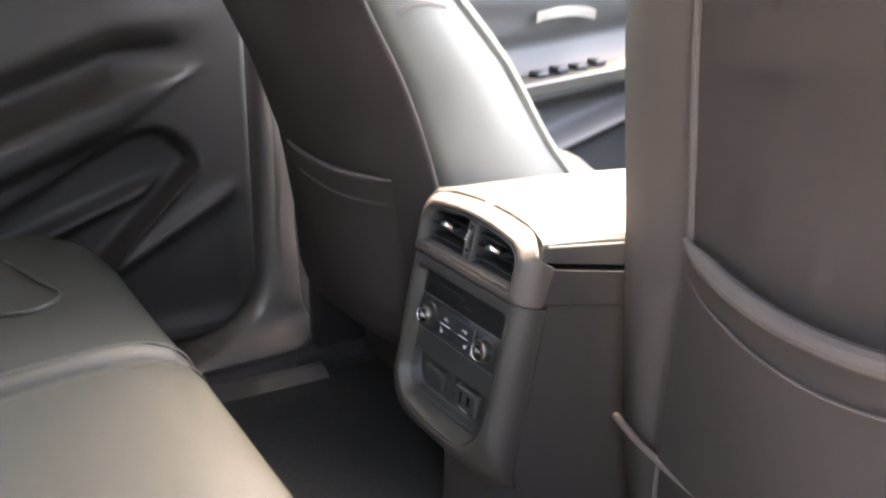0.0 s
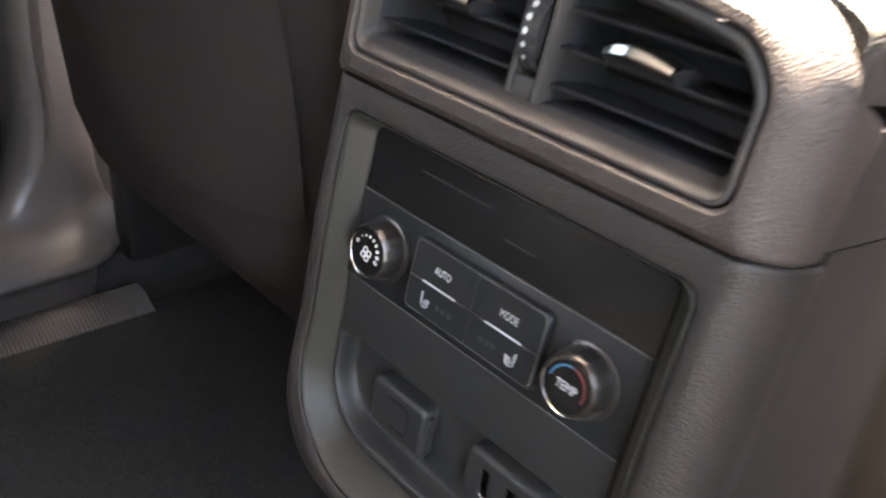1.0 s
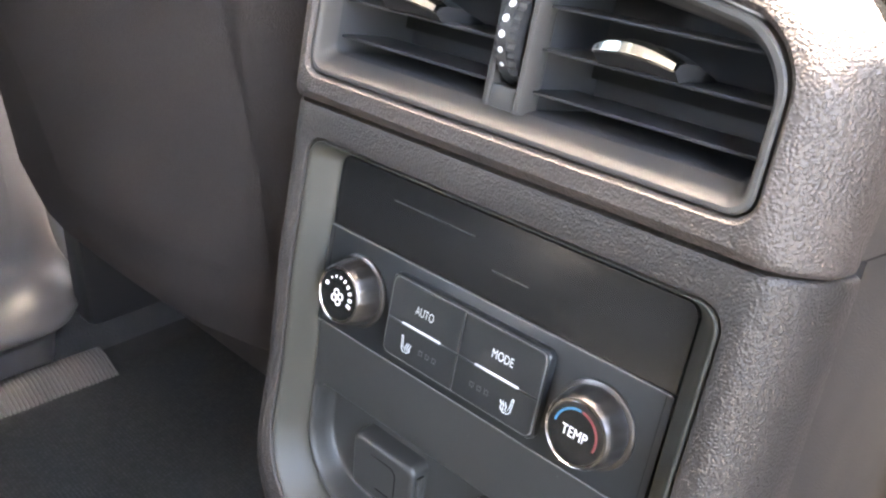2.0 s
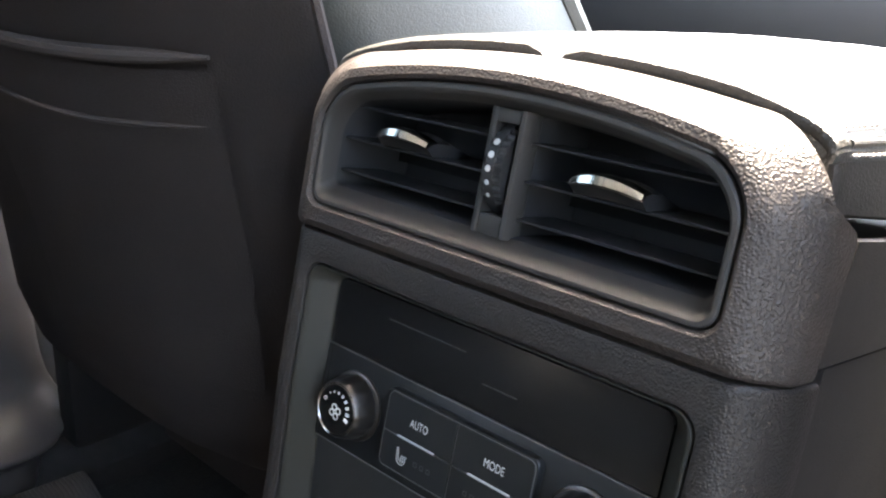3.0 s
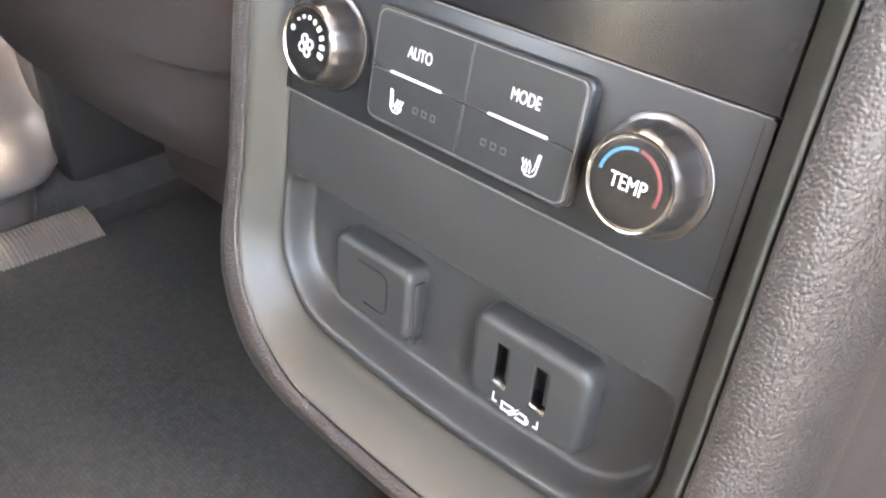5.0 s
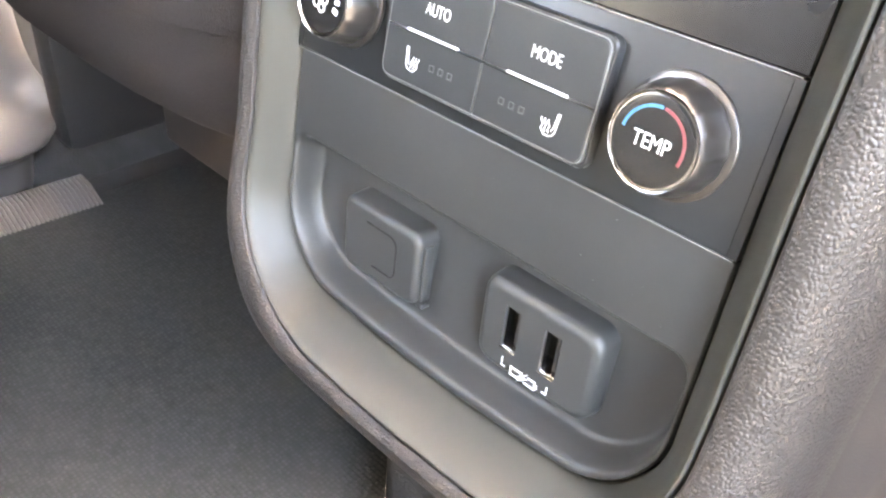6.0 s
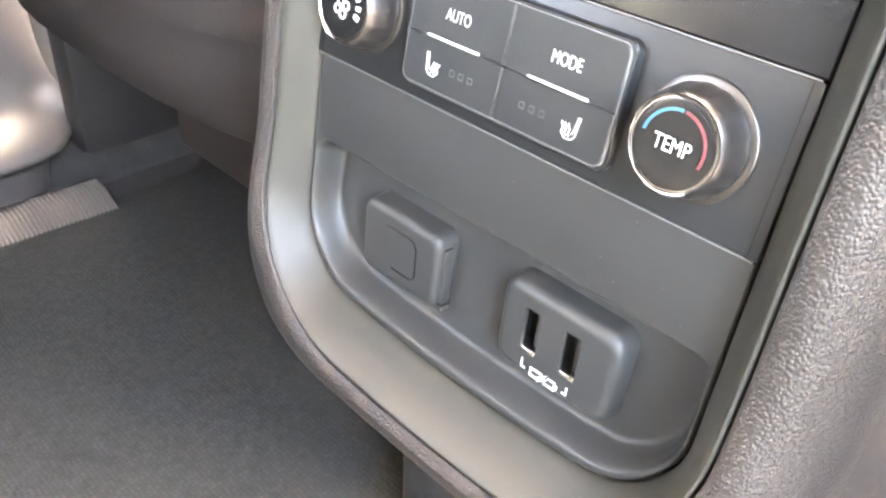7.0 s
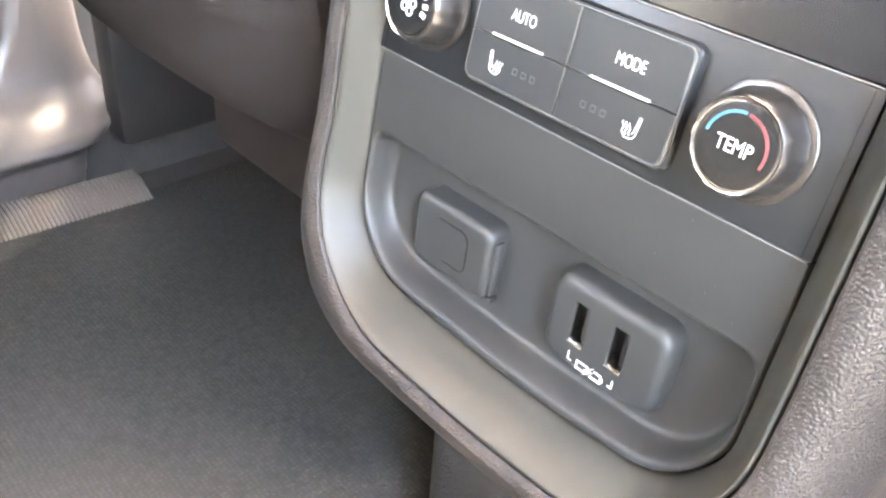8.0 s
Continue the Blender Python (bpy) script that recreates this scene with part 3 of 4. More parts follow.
hood_rings = [
    at_depth(outline(0.0898, 0.0795, 0.1262, 0.007, 0.016, 0.0115, n=14, m=22), -0.0110),
    at_depth(outline(0.0902, 0.0792, 0.1266, 0.007, 0.016, 0.0115, n=14, m=22), -0.0148),
    at_depth(outline(0.0915, 0.0778, 0.1280, 0.0075, 0.017, 0.0116, n=14, m=22), -0.0162),
    at_depth(outline(0.0945, 0.0722, 0.1308, 0.007, 0.019, 0.0118, n=14, m=22), -0.0158),
    at_depth(outline(0.0985, 0.0690, 0.1334, 0.004, 0.022, 0.0120, n=14, m=22), -0.0128),
    at_depth(outline(0.1030, 0.0686, 0.1356, 0.003, 0.024, 0.0122, n=14, m=22), -0.0080),
    at_depth(outline(0.1070, 0.0685, 0.1372, 0.003, 0.026, 0.0124, n=14, m=22), lambda x, z: min(-0.0020, hood_front(x, z) - 0.0035)),
    at_depth(outline(0.1096, 0.0684, 0.1384, 0.003, 0.027, 0.0125, n=14, m=22), lambda x, z: min(0.0040, hood_front(x, z) - 0.0015)),
    at_depth(outline(0.1102, 0.0684, 0.1387, 0.003, 0.027, 0.0125, n=14, m=22), hood_front),
    at_depth(outline(0.1088, 0.0698, 0.1360, 0.003, 0.026, 0.0120, n=14, m=22), lambda x, z: hood_front(x, z) + 0.0012),
    at_depth(outline(0.0990, 0.0720, 0.1300, 0.003, 0.020, 0.0100, n=14, m=22), lambda x, z: hood_front(x, z) + 0.0015),
]
part("vent_hood", loft(hood_rings), COWL, console, "grained dark cowl round the air vents")

# vent surround: thin lip, funnel walls, dark back
bezel = part("vent_bezel", loft([
    at_depth(outline(0.0893, 0.0800, 0.1256, 0.0066, 0.0158, 0.0114, n=12, m=16), -0.0100),
    at_depth(outline(0.0893, 0.0800, 0.1256, 0.0066, 0.0158, 0.0114, n=12, m=16), -0.0150),
    at_depth(outline(0.0888, 0.0805, 0.1250, 0.0064, 0.0156, 0.0113, n=12, m=16), -0.0156),
    at_depth(outline(0.0876, 0.0817, 0.1239, 0.0058, 0.0152, 0.0111, n=12, m=16), -0.0157),
    at_depth(outline(0.0868, 0.0826, 0.1231, 0.0054, 0.0148, 0.0109, n=12, m=16), -0.0150),
    at_depth(outline(0.0862, 0.0834, 0.1226, 0.0050, 0.0146, 0.0108, n=12, m=16), -0.0136),
    at_depth(outline(0.0846, 0.0878, 0.1212, 0.0040, 0.0137, 0.0101, n=12, m=16), -0.0075),
]), BEZEL, console, "smooth black vent surround")
part("duct", loft([
    at_depth(outline(0.0847, 0.0877, 0.1213, 0.0040, 0.0137, 0.0101, n=12, m=16), -0.0079),
    at_depth(outline(0.0840, 0.0884, 0.1207, 0.0040, 0.0133, 0.0098, n=12, m=16), -0.0040),
    at_depth(outline(0.0836, 0.0886, 0.1204, 0.0040, 0.0131, 0.0096, n=12, m=16), 0.0320),
], cap1=True), DUCT, bezel, "dark air duct behind the vanes")
part("duct_back", box((-0.080, 0.0300, 0.0885), (0.080, 0.0312, 0.1290)), DUCT, bezel, "dark duct")
for side in (-1, 1):
    for z in (0.0945, 0.1078, 0.1208):
        x0, x1 = (-0.0834, -0.0088) if side < 0 else (0.0078, 0.0834)
        ring = [(0.0012, -0.0002), (0.0015, 0.0003), (0.0060, 0.0007), (0.0250, 0.0012), (0.0250, 0.0002), (0.0060, -0.0006), (0.0015, -0.0006)]
        part("vane", loft([[(x, y - 0.0078, z + dz) for y, dz in ring] for x in (x0, x1)], cap0=True, cap1=True), VANE, bezel, m=P)

# divider with the thumb wheel
divider = part("vent_divider", loft([[(x, y, z) for x, y in ((0.0046, -0.002), (0.0046, -0.0085), (0.0052, -0.0105), (0.0064, -0.0116), (0.0078, -0.0112), (0.0086, -0.0095), (0.0088, -0.004), (0.0080, -0.002))]
                                     for z in (0.0868, 0.1100, 0.1312)], cap0=True, cap1=True), BEZEL, bezel, "upright bar between the vents")
part("divider_core", box((0.0046, -0.0026, 0.0870), (0.0074, 0.030, 0.1308)), DUCT, bezel, "dark wall behind the bar")
part("divider_left", loft([[(x, y, z) for x, y in ((-0.0094, 0.010), (-0.0090, -0.0080), (-0.0082, -0.0095), (-0.0064, -0.0100), (-0.0056, -0.0095), (-0.0054, 0.010))]
                           for z in (0.0868, 0.1100, 0.1312)], cap0=True, cap1=True), BEZEL, bezel, "upright bar between the vents")
part("divider_top", box((-0.0056, -0.0098, 0.1262), (0.0048, 0.010, 0.1310), 0.0006), BEZEL, bezel)
part("divider_foot", box((-0.0056, -0.0096, 0.0866), (0.0048, 0.010, 0.0942), 0.0008), BEZEL, bezel)
rings = []
for x, r, tooth in ((-0.0050, 0.0150, 1.0), (-0.0048, 0.0169, 0.965), (-0.0036, 0.0173, 0.970), (-0.0034, 0.0174, 1.0), (0.0004, 0.0174, 1.0), (0.0006, 0.0173, 0.970), (0.0033, 0.0169, 0.965), (0.0036, 0.0150, 1.0)):
    ring = []
    for k in range(144):
        a, rk = 2 * math.pi * k / 144, r * (tooth if k % 4 < 2 else 1.0)
        ring.append((x, 0.0030 + rk * math.cos(a), 0.1105 + rk * math.sin(a)))
    rings.append(ring)
wheel_ob = part("thumb_wheel", loft(rings, cap0=True, cap1=True), VANE, bezel, "black thumb wheel with knurled flanks and a row of white dots")
for k, r in enumerate((0.00078, 0.00092, 0.00114, 0.00124, 0.00126)):
    a = radians(180 + (-34, -18, -2, 14, 30)[k])
    m = Matrix.Translation((-0.0017, 0.0030 + 0.01745 * math.cos(a), 0.1105 - 0.01745 * math.sin(a))) @ Matrix.Rotation(-(a - math.pi), 4, 'X')
    part("dot", lathe([(r, 0.0), (r, 0.00018)], 16, m), INK, bezel, "white dot")

# thumb tabs: chrome-topped blades on the middle vanes
for cx in (-0.0474, 0.0432):
    n = 14
    body, skin = [], []
    for i in range(n + 1):
        u = -1 + 2 * i / n
        x = cx + 0.0134 * u
        z = 0.1150 - 0.0024 * u * u
        front = -0.0150 + 0.0030 * u * u
        h = 0.0042 * (1 - 0.35 * u * u)
        skin.append([(x, front + 0.0002, z - h * 0.62), (x, front - 0.0002, z - h * 0.45), (x, front + 0.0006, z + h * 0.20), (x, front + 0.0018, z + h * 0.40), (x, front + 0.0058, z + h * 0.46),
                     (x, front + 0.0058, z + h * 0.24), (x, front + 0.0024, z + h * 0.12), (x, front + 0.0014, z - h * 0.56)])
        body.append([(x, 0.014, 0.1100), (x, 0.002, z + h * 0.25), (x, front + 0.0050, z + h * 0.30), (x, front + 0.0026, z - h * 0.15), (x, front + 0.0010, z - h * 0.60), (x, front + 0.0050, z - h * 0.60 - 0.0030),
                     (x, 0.0020, z - h - 0.0035), (x, 0.014, 0.1078)])
    tab = part("thumb_tab", loft(body, cap0=True, cap1=True), VANE, bezel, "black thumb tab")
    part("chrome_cap", loft(skin, cap0=True, cap1=True), CHROME, bezel, "bright chrome edge of a thumb tab")

# side panels and storage bin behind the shell
for s in (-1, 1):
    edge = [(side_seam(z) + 0.0012, z) for z in [-0.165 + 0.0100 * k for k in range(24)] + [0.0722]] + [(0.62, 0.0722), (0.62, -0.260), (0.16, -0.34), (0.10, -0.20)]
    side_low = [[(s * (0.1096 + d), y, z) for y, z in edge] for d in (0.0, -0.004)]
    part("side_panel", loft(side_low, cap0=True, cap1=True), SHELL, console, "dark grey side panel")
    upper = [[(s * (0.1100 + d), y, z) for y, z in ((0.0160, 0.0732), (0.0195, 0.0980), (0.0232, 0.1120), (0.62, 0.1120), (0.62, 0.0732))] for d in (0.0, -0.004)]
    part("upper_side_band", loft(upper, cap0=True, cap1=True), SHELL, console, "dark grey upper side band")
# rim coloured near-black for the shade under the armrest
part("bin_top", box((-0.1062, 0.026, 0.100), (0.1062, 0.60, 0.1085)), GAP_SHADE, console, "rim under the armrest, near-black for the shade in the slot")
part("bin_front", box((-0.1062, 0.600, -0.2), (0.1062, 0.618, 0.108)), SHELL, console)

# a pale scuff on the shell's side
scuff = bmesh.new()
for y0, z0, y1, z1 in ((0.0136, -0.0178, 0.0130, -0.0190), (0.0130, -0.0190, 0.0136, -0.0193), (0.0136, -0.0193, 0.0130, -0.0206)):
    tube([(0.1103, y0, z0), (0.1103, y1, z1)], 0.00016, 5, scuff)
part("scuff", scuff, FAINT, console, "small pale scuff mark")

# a few specks of lint on the panel, the frame and the cubby
rng = random.Random(7)
lint = bmesh.new()
for k in range(16):
    x, z = rng.uniform(-0.070, 0.070), rng.choice((rng.uniform(-0.046, -0.024), rng.uniform(-0.046, -0.024), rng.uniform(-0.113, -0.111)))
    y = -0.0008 + recede(z) if z > -0.05 else -0.0060 + recede(z)
    r = rng.uniform(0.00010, 0.00020)
    bmesh.ops.create_icosphere(lint, subdivisions=1, radius=r, matrix=Matrix.Translation((x, y, z)) @ Matrix.Diagonal((rng.uniform(1, 2.5), 1, 1, 1)))
dust = part("lint", lint, FAINT, console, "pale specks of lint")
dust["kind"] = "stuff"

# ---- split armrest lid ----
LID_RISE = 0.160


def lid_rings(s):
    """One half of the padded armrest: crowned top, rolled outer edge, stitched seam band, rounded rear."""
    xs = [0.0022, 0.0050, 0.012, 0.03, 0.05, 0.07, 0.085, 0.094, 0.0995, 0.1030, 0.1046, 0.1052, 0.1050, 0.1056, 0.1050, 0.1060, 0.1052, 0.1012, 0.0905, 0.0895, 0.05, 0.0022]
    zs = [0.1500, 0.1540, 0.1562, 0.1556, 0.1540, 0.1512, 0.1478, 0.1450, 0.1426, 0.1404, 0.1388, 0.1374, 0.1366, 0.1358, 0.1330, 0.1250, 0.1190, 0.1175, 0.1175, 0.1385, 0.1430, 0.1440]
    rings = []
    for y, shrink in ((0.0092, 0.0070), (0.0074, 0.0045), (0.0070, 0.0022), (0.0082, 0.0008), (0.0110, 0.0), (0.02, 0.0), (0.06, 0.0), (0.12, 0.0), (0.20, 0.0), (0.28, 0.0), (0.33, 0.001), (0.345, 0.006), (0.350, 0.014)):
        crown = 0.004 * math.sin(min(1, max(0, y / 0.35)) * math.pi)
        ring = []
        for x, z in zip(xs, zs):
            top = (z - 0.1175) / 0.04
            lean = -0.0055 * max(0.0, (x - 0.055) / 0.05) ** 2 if y < 0.3 else 0
            ring.append((s * (x - (shrink * 0.6 if x > 0.08 else 0)), y + lean * (1 if y < 0.05 else 0.3), z - shrink * top + (LID_RISE * (y - 0.005) + crown) * min(1.0, max(0.0, top * 1.3 - 0.05))))
        rings.append(ring)
    return rings


def lid_side(s):
    """The side band, a little proud of the pad, with shade in its colour."""
    rings = []
    for ring in lid_rings(s)[2:-2]:
        out = [(x + s * 0.0007, y, z) for x, y, z in ring[14:18]]
        rings.append(out + [(x - s * 0.0010, y, z) for x, y, z in ring[17:13:-1]])
    return loft(rings, cap0=True, cap1=True)


for s in (-1, 1):
    lid = thing("armrest_lid", P @ Vector((s * 0.05, 0.15, 0.118)), "padded dark leather armrest half with stitched edge on the console", "armrest", "split armrest")
    part("pad", loft(lid_rings(s), cap0=True, cap1=True), LIDSKIN, lid, m=P)
    part("side_band", lid_side(s), LIDSHADE, lid, "side under the stitching in a darker copy of the leather for its shade", m=P)
    for x, z in ((0.1026, 0.1426), (0.1060, 0.1352)):
        for k in range(60):
            y0 = 0.0085 + 0.0054 * k
            rise = LID_RISE * (y0 - 0.005) * min(1.0, (z - 0.1175) / 0.04 * 1.3 - 0.05)
            if k == 0:
                bm = bmesh.new()
            tube([(s * x, y0, z + rise), (s * (x + 0.0006), y0 + 0.0018, z + rise + 0.0005), (s * x, y0 + 0.0036, z + rise + 0.0005)], 0.00058, 5, bm)
        ob = part("stitching", bm, THREAD, lid, "row of pale stitches", m=P)
        ob["kind"] = "stuff"

    cord = [(s * 0.1046, y, 0.1386 + LID_RISE * (y - 0.005) * 0.62) for y in [0.0085 + 0.034 * k for k in range(10)]]
    part("piping", tube(cord, 0.0013, 8), LIDSKIN, lid, "rolled seam between the stitches", m=P)

# ---- cabin structure ----
def structure(name, bm, mat, label, category, smooth=35):
    return tagged(finish(name, bm, mat, smooth=smooth), label, category, kind="structure")


structure("ground", box((-60, -60, -0.60), (60, 60, -0.50)), PAVING, "sunlit pale concrete forecourt under the car", "ground")
structure("floor", box((-0.80, -1.4, -0.03), (0.80, 1.40, 0.0)), CARPET, "black carpeted cabin floor", "floor")
# roof and rear wall are out of view; their edges only shape the light
structure("ceiling", box((-0.80, -1.6, 1.24), (0.80, 0.09, 1.28), 0.005), LINER, "unseen pale roof, cut short ahead to let the sun in", "ceiling")
structure("wall_rear", box((-0.80, -1.46, 0.0), (0.80, -1.40, 1.13)), OUTER, "unseen plain rear wall, its height set for the light from behind", "wall")
structure("wall_front", box((-0.80, 1.25, -0.03), (0.80, 1.31, 0.62)), DOORHARD, "dark lower front wall under the windscreen", "wall")
structure("dashboard", loft([[(x, y, z) for y, z in ((1.25, 0.30), (1.12, 0.34), (1.06, 0.45), (1.07, 0.58), (1.12, 0.66), (1.25, 0.70))] for x in (-0.78, 0.78)], cap0=True, cap1=True), PANEL, "dark plain dashboard below the windscreen", "dashboard")
# added block: shuts out stray light below the console and closes its foot
structure("floor_tunnel", box((-0.1025, 0.048, -0.002), (0.1025, 1.20, 0.238), 0.02, 4), CARPET, "added black carpeted block that stops light leaking under the console", "floor")
# right side behind the camera: low sill only, the door stands open
structure("wall_right", box((0.76, -1.4, 0.0), (0.80, 1.25, 0.10)), DOORHARD, "low right sill under the open door", "sill")
# added wall out of view, holding back light from the right rear
structure("quarter_right", box((0.76, -1.4, 0.10), (0.80, -0.66, 1.24)), DOORHARD, "unseen dark wall that cuts the light from the right rear", "wall")
structure("pillar_right", box((0.74, 0.03, 0.10), (0.80, 0.20, 1.24), 0.01), DOORHARD, "dark right centre pillar", "pillar")
structure("front_door_right", box((0.74, 0.20, 0.10), (0.80, 1.25, 0.72), 0.01), DOORHARD, "dark right front door lower wall", "wall")
# the right rear door, swung out on the pillar
swing = Matrix.Translation((0.80, 0.03, 0)) @ Matrix.Rotation(radians(-46), 4, 'Z')
leaf = box((0.0, -0.05, 0.08), (1.0, 0.03, 0.74), 0.02, 3)
leaf.transform(swing)
open_door = structure("open_door", leaf, DOORSKIN, "dark rear door standing open on the right", "door")
pane = box((0.02, -0.012, 0.735), (0.96, -0.008, 1.16))
pane.transform(swing)
part("window_pane", pane, TINTED, open_door, "unseen tinted pane, added to dim the side light", m=I4)
rail = box((0.0, -0.03, 1.15), (1.0, 0.02, 1.20), 0.01)
box((0.95, -0.03, 0.72), (1.0, 0.02, 1.20), 0.01, bm=rail)
rail.transform(swing)
part("window_frame", rail, VANE, open_door, "black window frame", m=I4)
# left side walls below the window line and pillars
structure("wall_left", box((-0.86, -1.4, -0.03), (-0.82, 1.25, 0.76)), OUTER, "left body side below the windows", "wall")
# unseen block, made wide to keep steep sun off the door and pillar
structure("roof_rail", box((-0.84, -1.4, 1.12), (-0.54, 1.05, 1.24), 0.02), LINER, "unseen pale block over the side windows that shades the door", "trim")


# left centre pillar: one trim that flares round the door's corner into the sill
stations = ((-0.005, -1.200, 0.100, -0.670), (0.046, -1.200, 0.108, -0.667), (0.055, -1.200, 0.114, -0.659), (0.060, -0.600, 0.118, -0.653), (0.066, -0.343, 0.124, -0.650), (0.074, -0.163, 0.133, -0.655), (0.081, -0.098, 0.139, -0.664), (0.086, -0.078, 0.142, -0.671),
                     (0.091, -0.059, 0.144, -0.679), (0.096, -0.045, 0.144, -0.687), (0.102, -0.029, 0.143, -0.695), (0.111, -0.006, 0.141, -0.704), (0.126, 0.016, 0.139, -0.711), (0.145, 0.031, 0.137, -0.714), (0.170, 0.043, 0.136, -0.716),
                     (0.220, 0.057, 0.134, -0.717), (0.30, 0.059, 0.130, -0.719), (0.43, 0.063, 0.142, -0.723), (0.55, 0.061, 0.150, -0.730), (0.80, 0.059, 0.170, -0.745), (1.12, 0.057, 0.18, -0.77))
rings = []
for z, y0, y1, x in smooth_line(stations):
    rings.append([(-0.82, y0, z), (x - 0.035, y0, z), (x - 0.012, y0 + 0.004, z), (x - 0.002, y0 + 0.014, z), (x, y0 + 0.026, z), (x, (2 * y0 + y1) / 3 - 0.005, z), (x, (y0 + 2 * y1) / 3 - 0.018, z), (x, y1 - 0.044, z), (x - 0.003, y1 - 0.028, z), (x - 0.011, y1 - 0.013, z), (x - 0.022, y1 - 0.004, z), (x - 0.040, y1, z), (-0.82, y1, z)])
structure("pillar_left", loft(rings, cap0=True, cap1=True), FOOT, "satin grey centre pillar trim flaring into the sill", "pillar", 60)

# left sill under the front door
sill = [[(-0.80, y, -0.005), (-0.80, y, 0.034), (-0.735, y, 0.036), (-0.705, y, 0.030), (-0.690, y, 0.018), (-0.683, y, 0.004), (-0.680, y, -0.005)] for y in (0.0, 0.06, 0.12, 0.20, 0.40, 1.2)]
structure("sill_left", loft(sill, close=True, cap0=True, cap1=True), CARPET, "black carpet turned up along the front door sill", "sill", 50)

# ---- left rear door ----
door = thing("rear_door", (-0.77, -0.35, 0.08), "closed rear door with dark moulded trim, armrest and pocket", "door")


def step(v, w):
    return 1 / (1 + math.exp(-max(-40.0, min(40.0, v / w))))


def along(table, v):
    """Straight steps between pairs of a table."""
    for (a0, b0), (a1, b1) in zip(table, table[1:]):
        if v <= a1:
            return b0 + (b1 - b0) * max(0.0, (v - a0) / (a1 - a0))
    return table[-1][1]


POCKET_TOP = [(-0.98, 0.26), (-0.45, 0.345), (-0.305, 0.419), (-0.224, 0.465), (-0.166, 0.490), (-0.130, 0.494), (-0.103, 0.485), (-0.073, 0.459), (-0.057, 0.425), (-0.052, 0.400)]


def bulge(y, z):
    """How far the door trim stands into the cabin over its flat at (y, z)."""
    # armrest: a thick roll that rises and tapers out ahead
    c = 0.515 + 0.35 * (max(y, -0.42) + 0.29)
    h = 0.042 * min(1.0, max(0.22, (-0.050 - y) / 0.14))
    size = step(-0.072 - y, 0.010)
    d = (0.016 + 1.05 * h) * math.exp(-((z - c) / h) ** 4) * size
    d -= 0.022 * math.exp(-((z - c - h - 0.032) / 0.022) ** 2) * step(-0.100 - y, 0.020)
    d += 0.014 * math.exp(-((z - c - h - 0.085) / 0.030) ** 2) * step(-0.060 - y, 0.030)
    # door pocket: hollow between an arched upper edge and a slanting lip, with a fold inside
    lip = 0.427 + 0.92 * (y + 0.057)
    inside = step(-0.054 - y, 0.004)
    hollow = step(z - lip - 0.008, 0.004) * step(along(POCKET_TOP, y) - z, 0.005) * inside
    d -= 0.046 * hollow
    d += 0.026 * math.exp(-((z - 0.392 - 0.34 * (y + 0.143)) / 0.014) ** 2) * hollow * step(-0.135 - y, 0.010)
    d += 0.014 * math.exp(-((z - lip) / 0.008) ** 2) * inside * step(y + 0.26, 0.02)
    # broad fold under the lip, then the deeper loudspeaker field
    fold = 0.362 + 0.54 * (y + 0.039)
    front = step(-0.012 - y, 0.010)
    d += 0.016 * math.exp(-((z - fold) / 0.017) ** 2) * front
    d -= 0.016 * step(fold - 0.022 - z, 0.006) * step(0.004 - y, 0.006) * step(z - 0.135, 0.008)
    return d


def door_edge(y, z, r=0.13):
    """Distance past the rounded front lower corner of the door, negative inside."""
    a, b = y - (0.046 - r), (0.090 + r) - z
    return (math.hypot(a, b) if a > 0 and b > 0 else max(a, b)) - r


bm = bmesh.new()
grid = {}
for i in range(210):
    y = -0.98 + 0.0050 * i
    for j in range(136):
        z = 0.080 + 0.0050 * j
        e = door_edge(y, z)
        if e < 0.008:
            grid[i, j] = bm.verts.new((-0.722 + bulge(y, z) - 0.060 * max(0.0, min(1.0, (e + 0.016) / 0.022)) ** 2, y, z))
for i, j in list(grid):
    quad = [grid.get(k) for k in ((i, j), (i + 1, j), (i + 1, j + 1), (i, j + 1))]
    if all(quad):
        bm.faces.new(quad)
part("trim_panel", bm, DOORSKIN, door, "dark moulded door trim", m=I4, smooth=60)
part("window_seal", box((-0.80, -0.95, 0.737), (-0.74, 0.03, 0.752), 0.004), VANE, door, "black window seal", m=I4)

# added pane out of view: dims the light through the left window
part("window_pane", box((-0.776, -0.98, 0.745), (-0.772, 0.056, 1.125)), TINTED, door, "unseen tinted pane, added to dim the side light", m=I4)

# ---- left front door ----
fdoor = thing("front_door", (-0.79, 0.75, 0.08), "closed front door trim with pale sunlit armrest and switches", "door")
bm = bmesh.new()
grid = []
for i in range(160):
    y = 0.18 + 0.0069 * i
    col = []
    for j in range(128):
        z = 0.075 + 0.00525 * j
        c = 0.50 + 0.10 * (y - 0.64)
        d = 0.075 * math.exp(-((z - c + 0.01) / 0.032) ** 2) + 0.02 * math.exp(-((z - 0.70) / 0.04) ** 2) - 0.02 * math.exp(-((z - c - 0.08) / 0.03) ** 2)
        d += 0.055 * math.exp(-((z - 0.372 - 0.27 * (y - 0.80)) / 0.026) ** 2) / (1 + math.exp((0.64 - y) / 0.02))
        col.append(bm.verts.new((-0.765 + d, y, z)))
    grid.append(col)
for a, b in zip(grid, grid[1:]):
    for i in range(127):
        bm.faces.new((a[i], b[i], b[i + 1], a[i + 1]))
part("trim_panel", bm, DOORFRONT, fdoor, "dark moulded door trim", m=I4, smooth=60)
pod = []
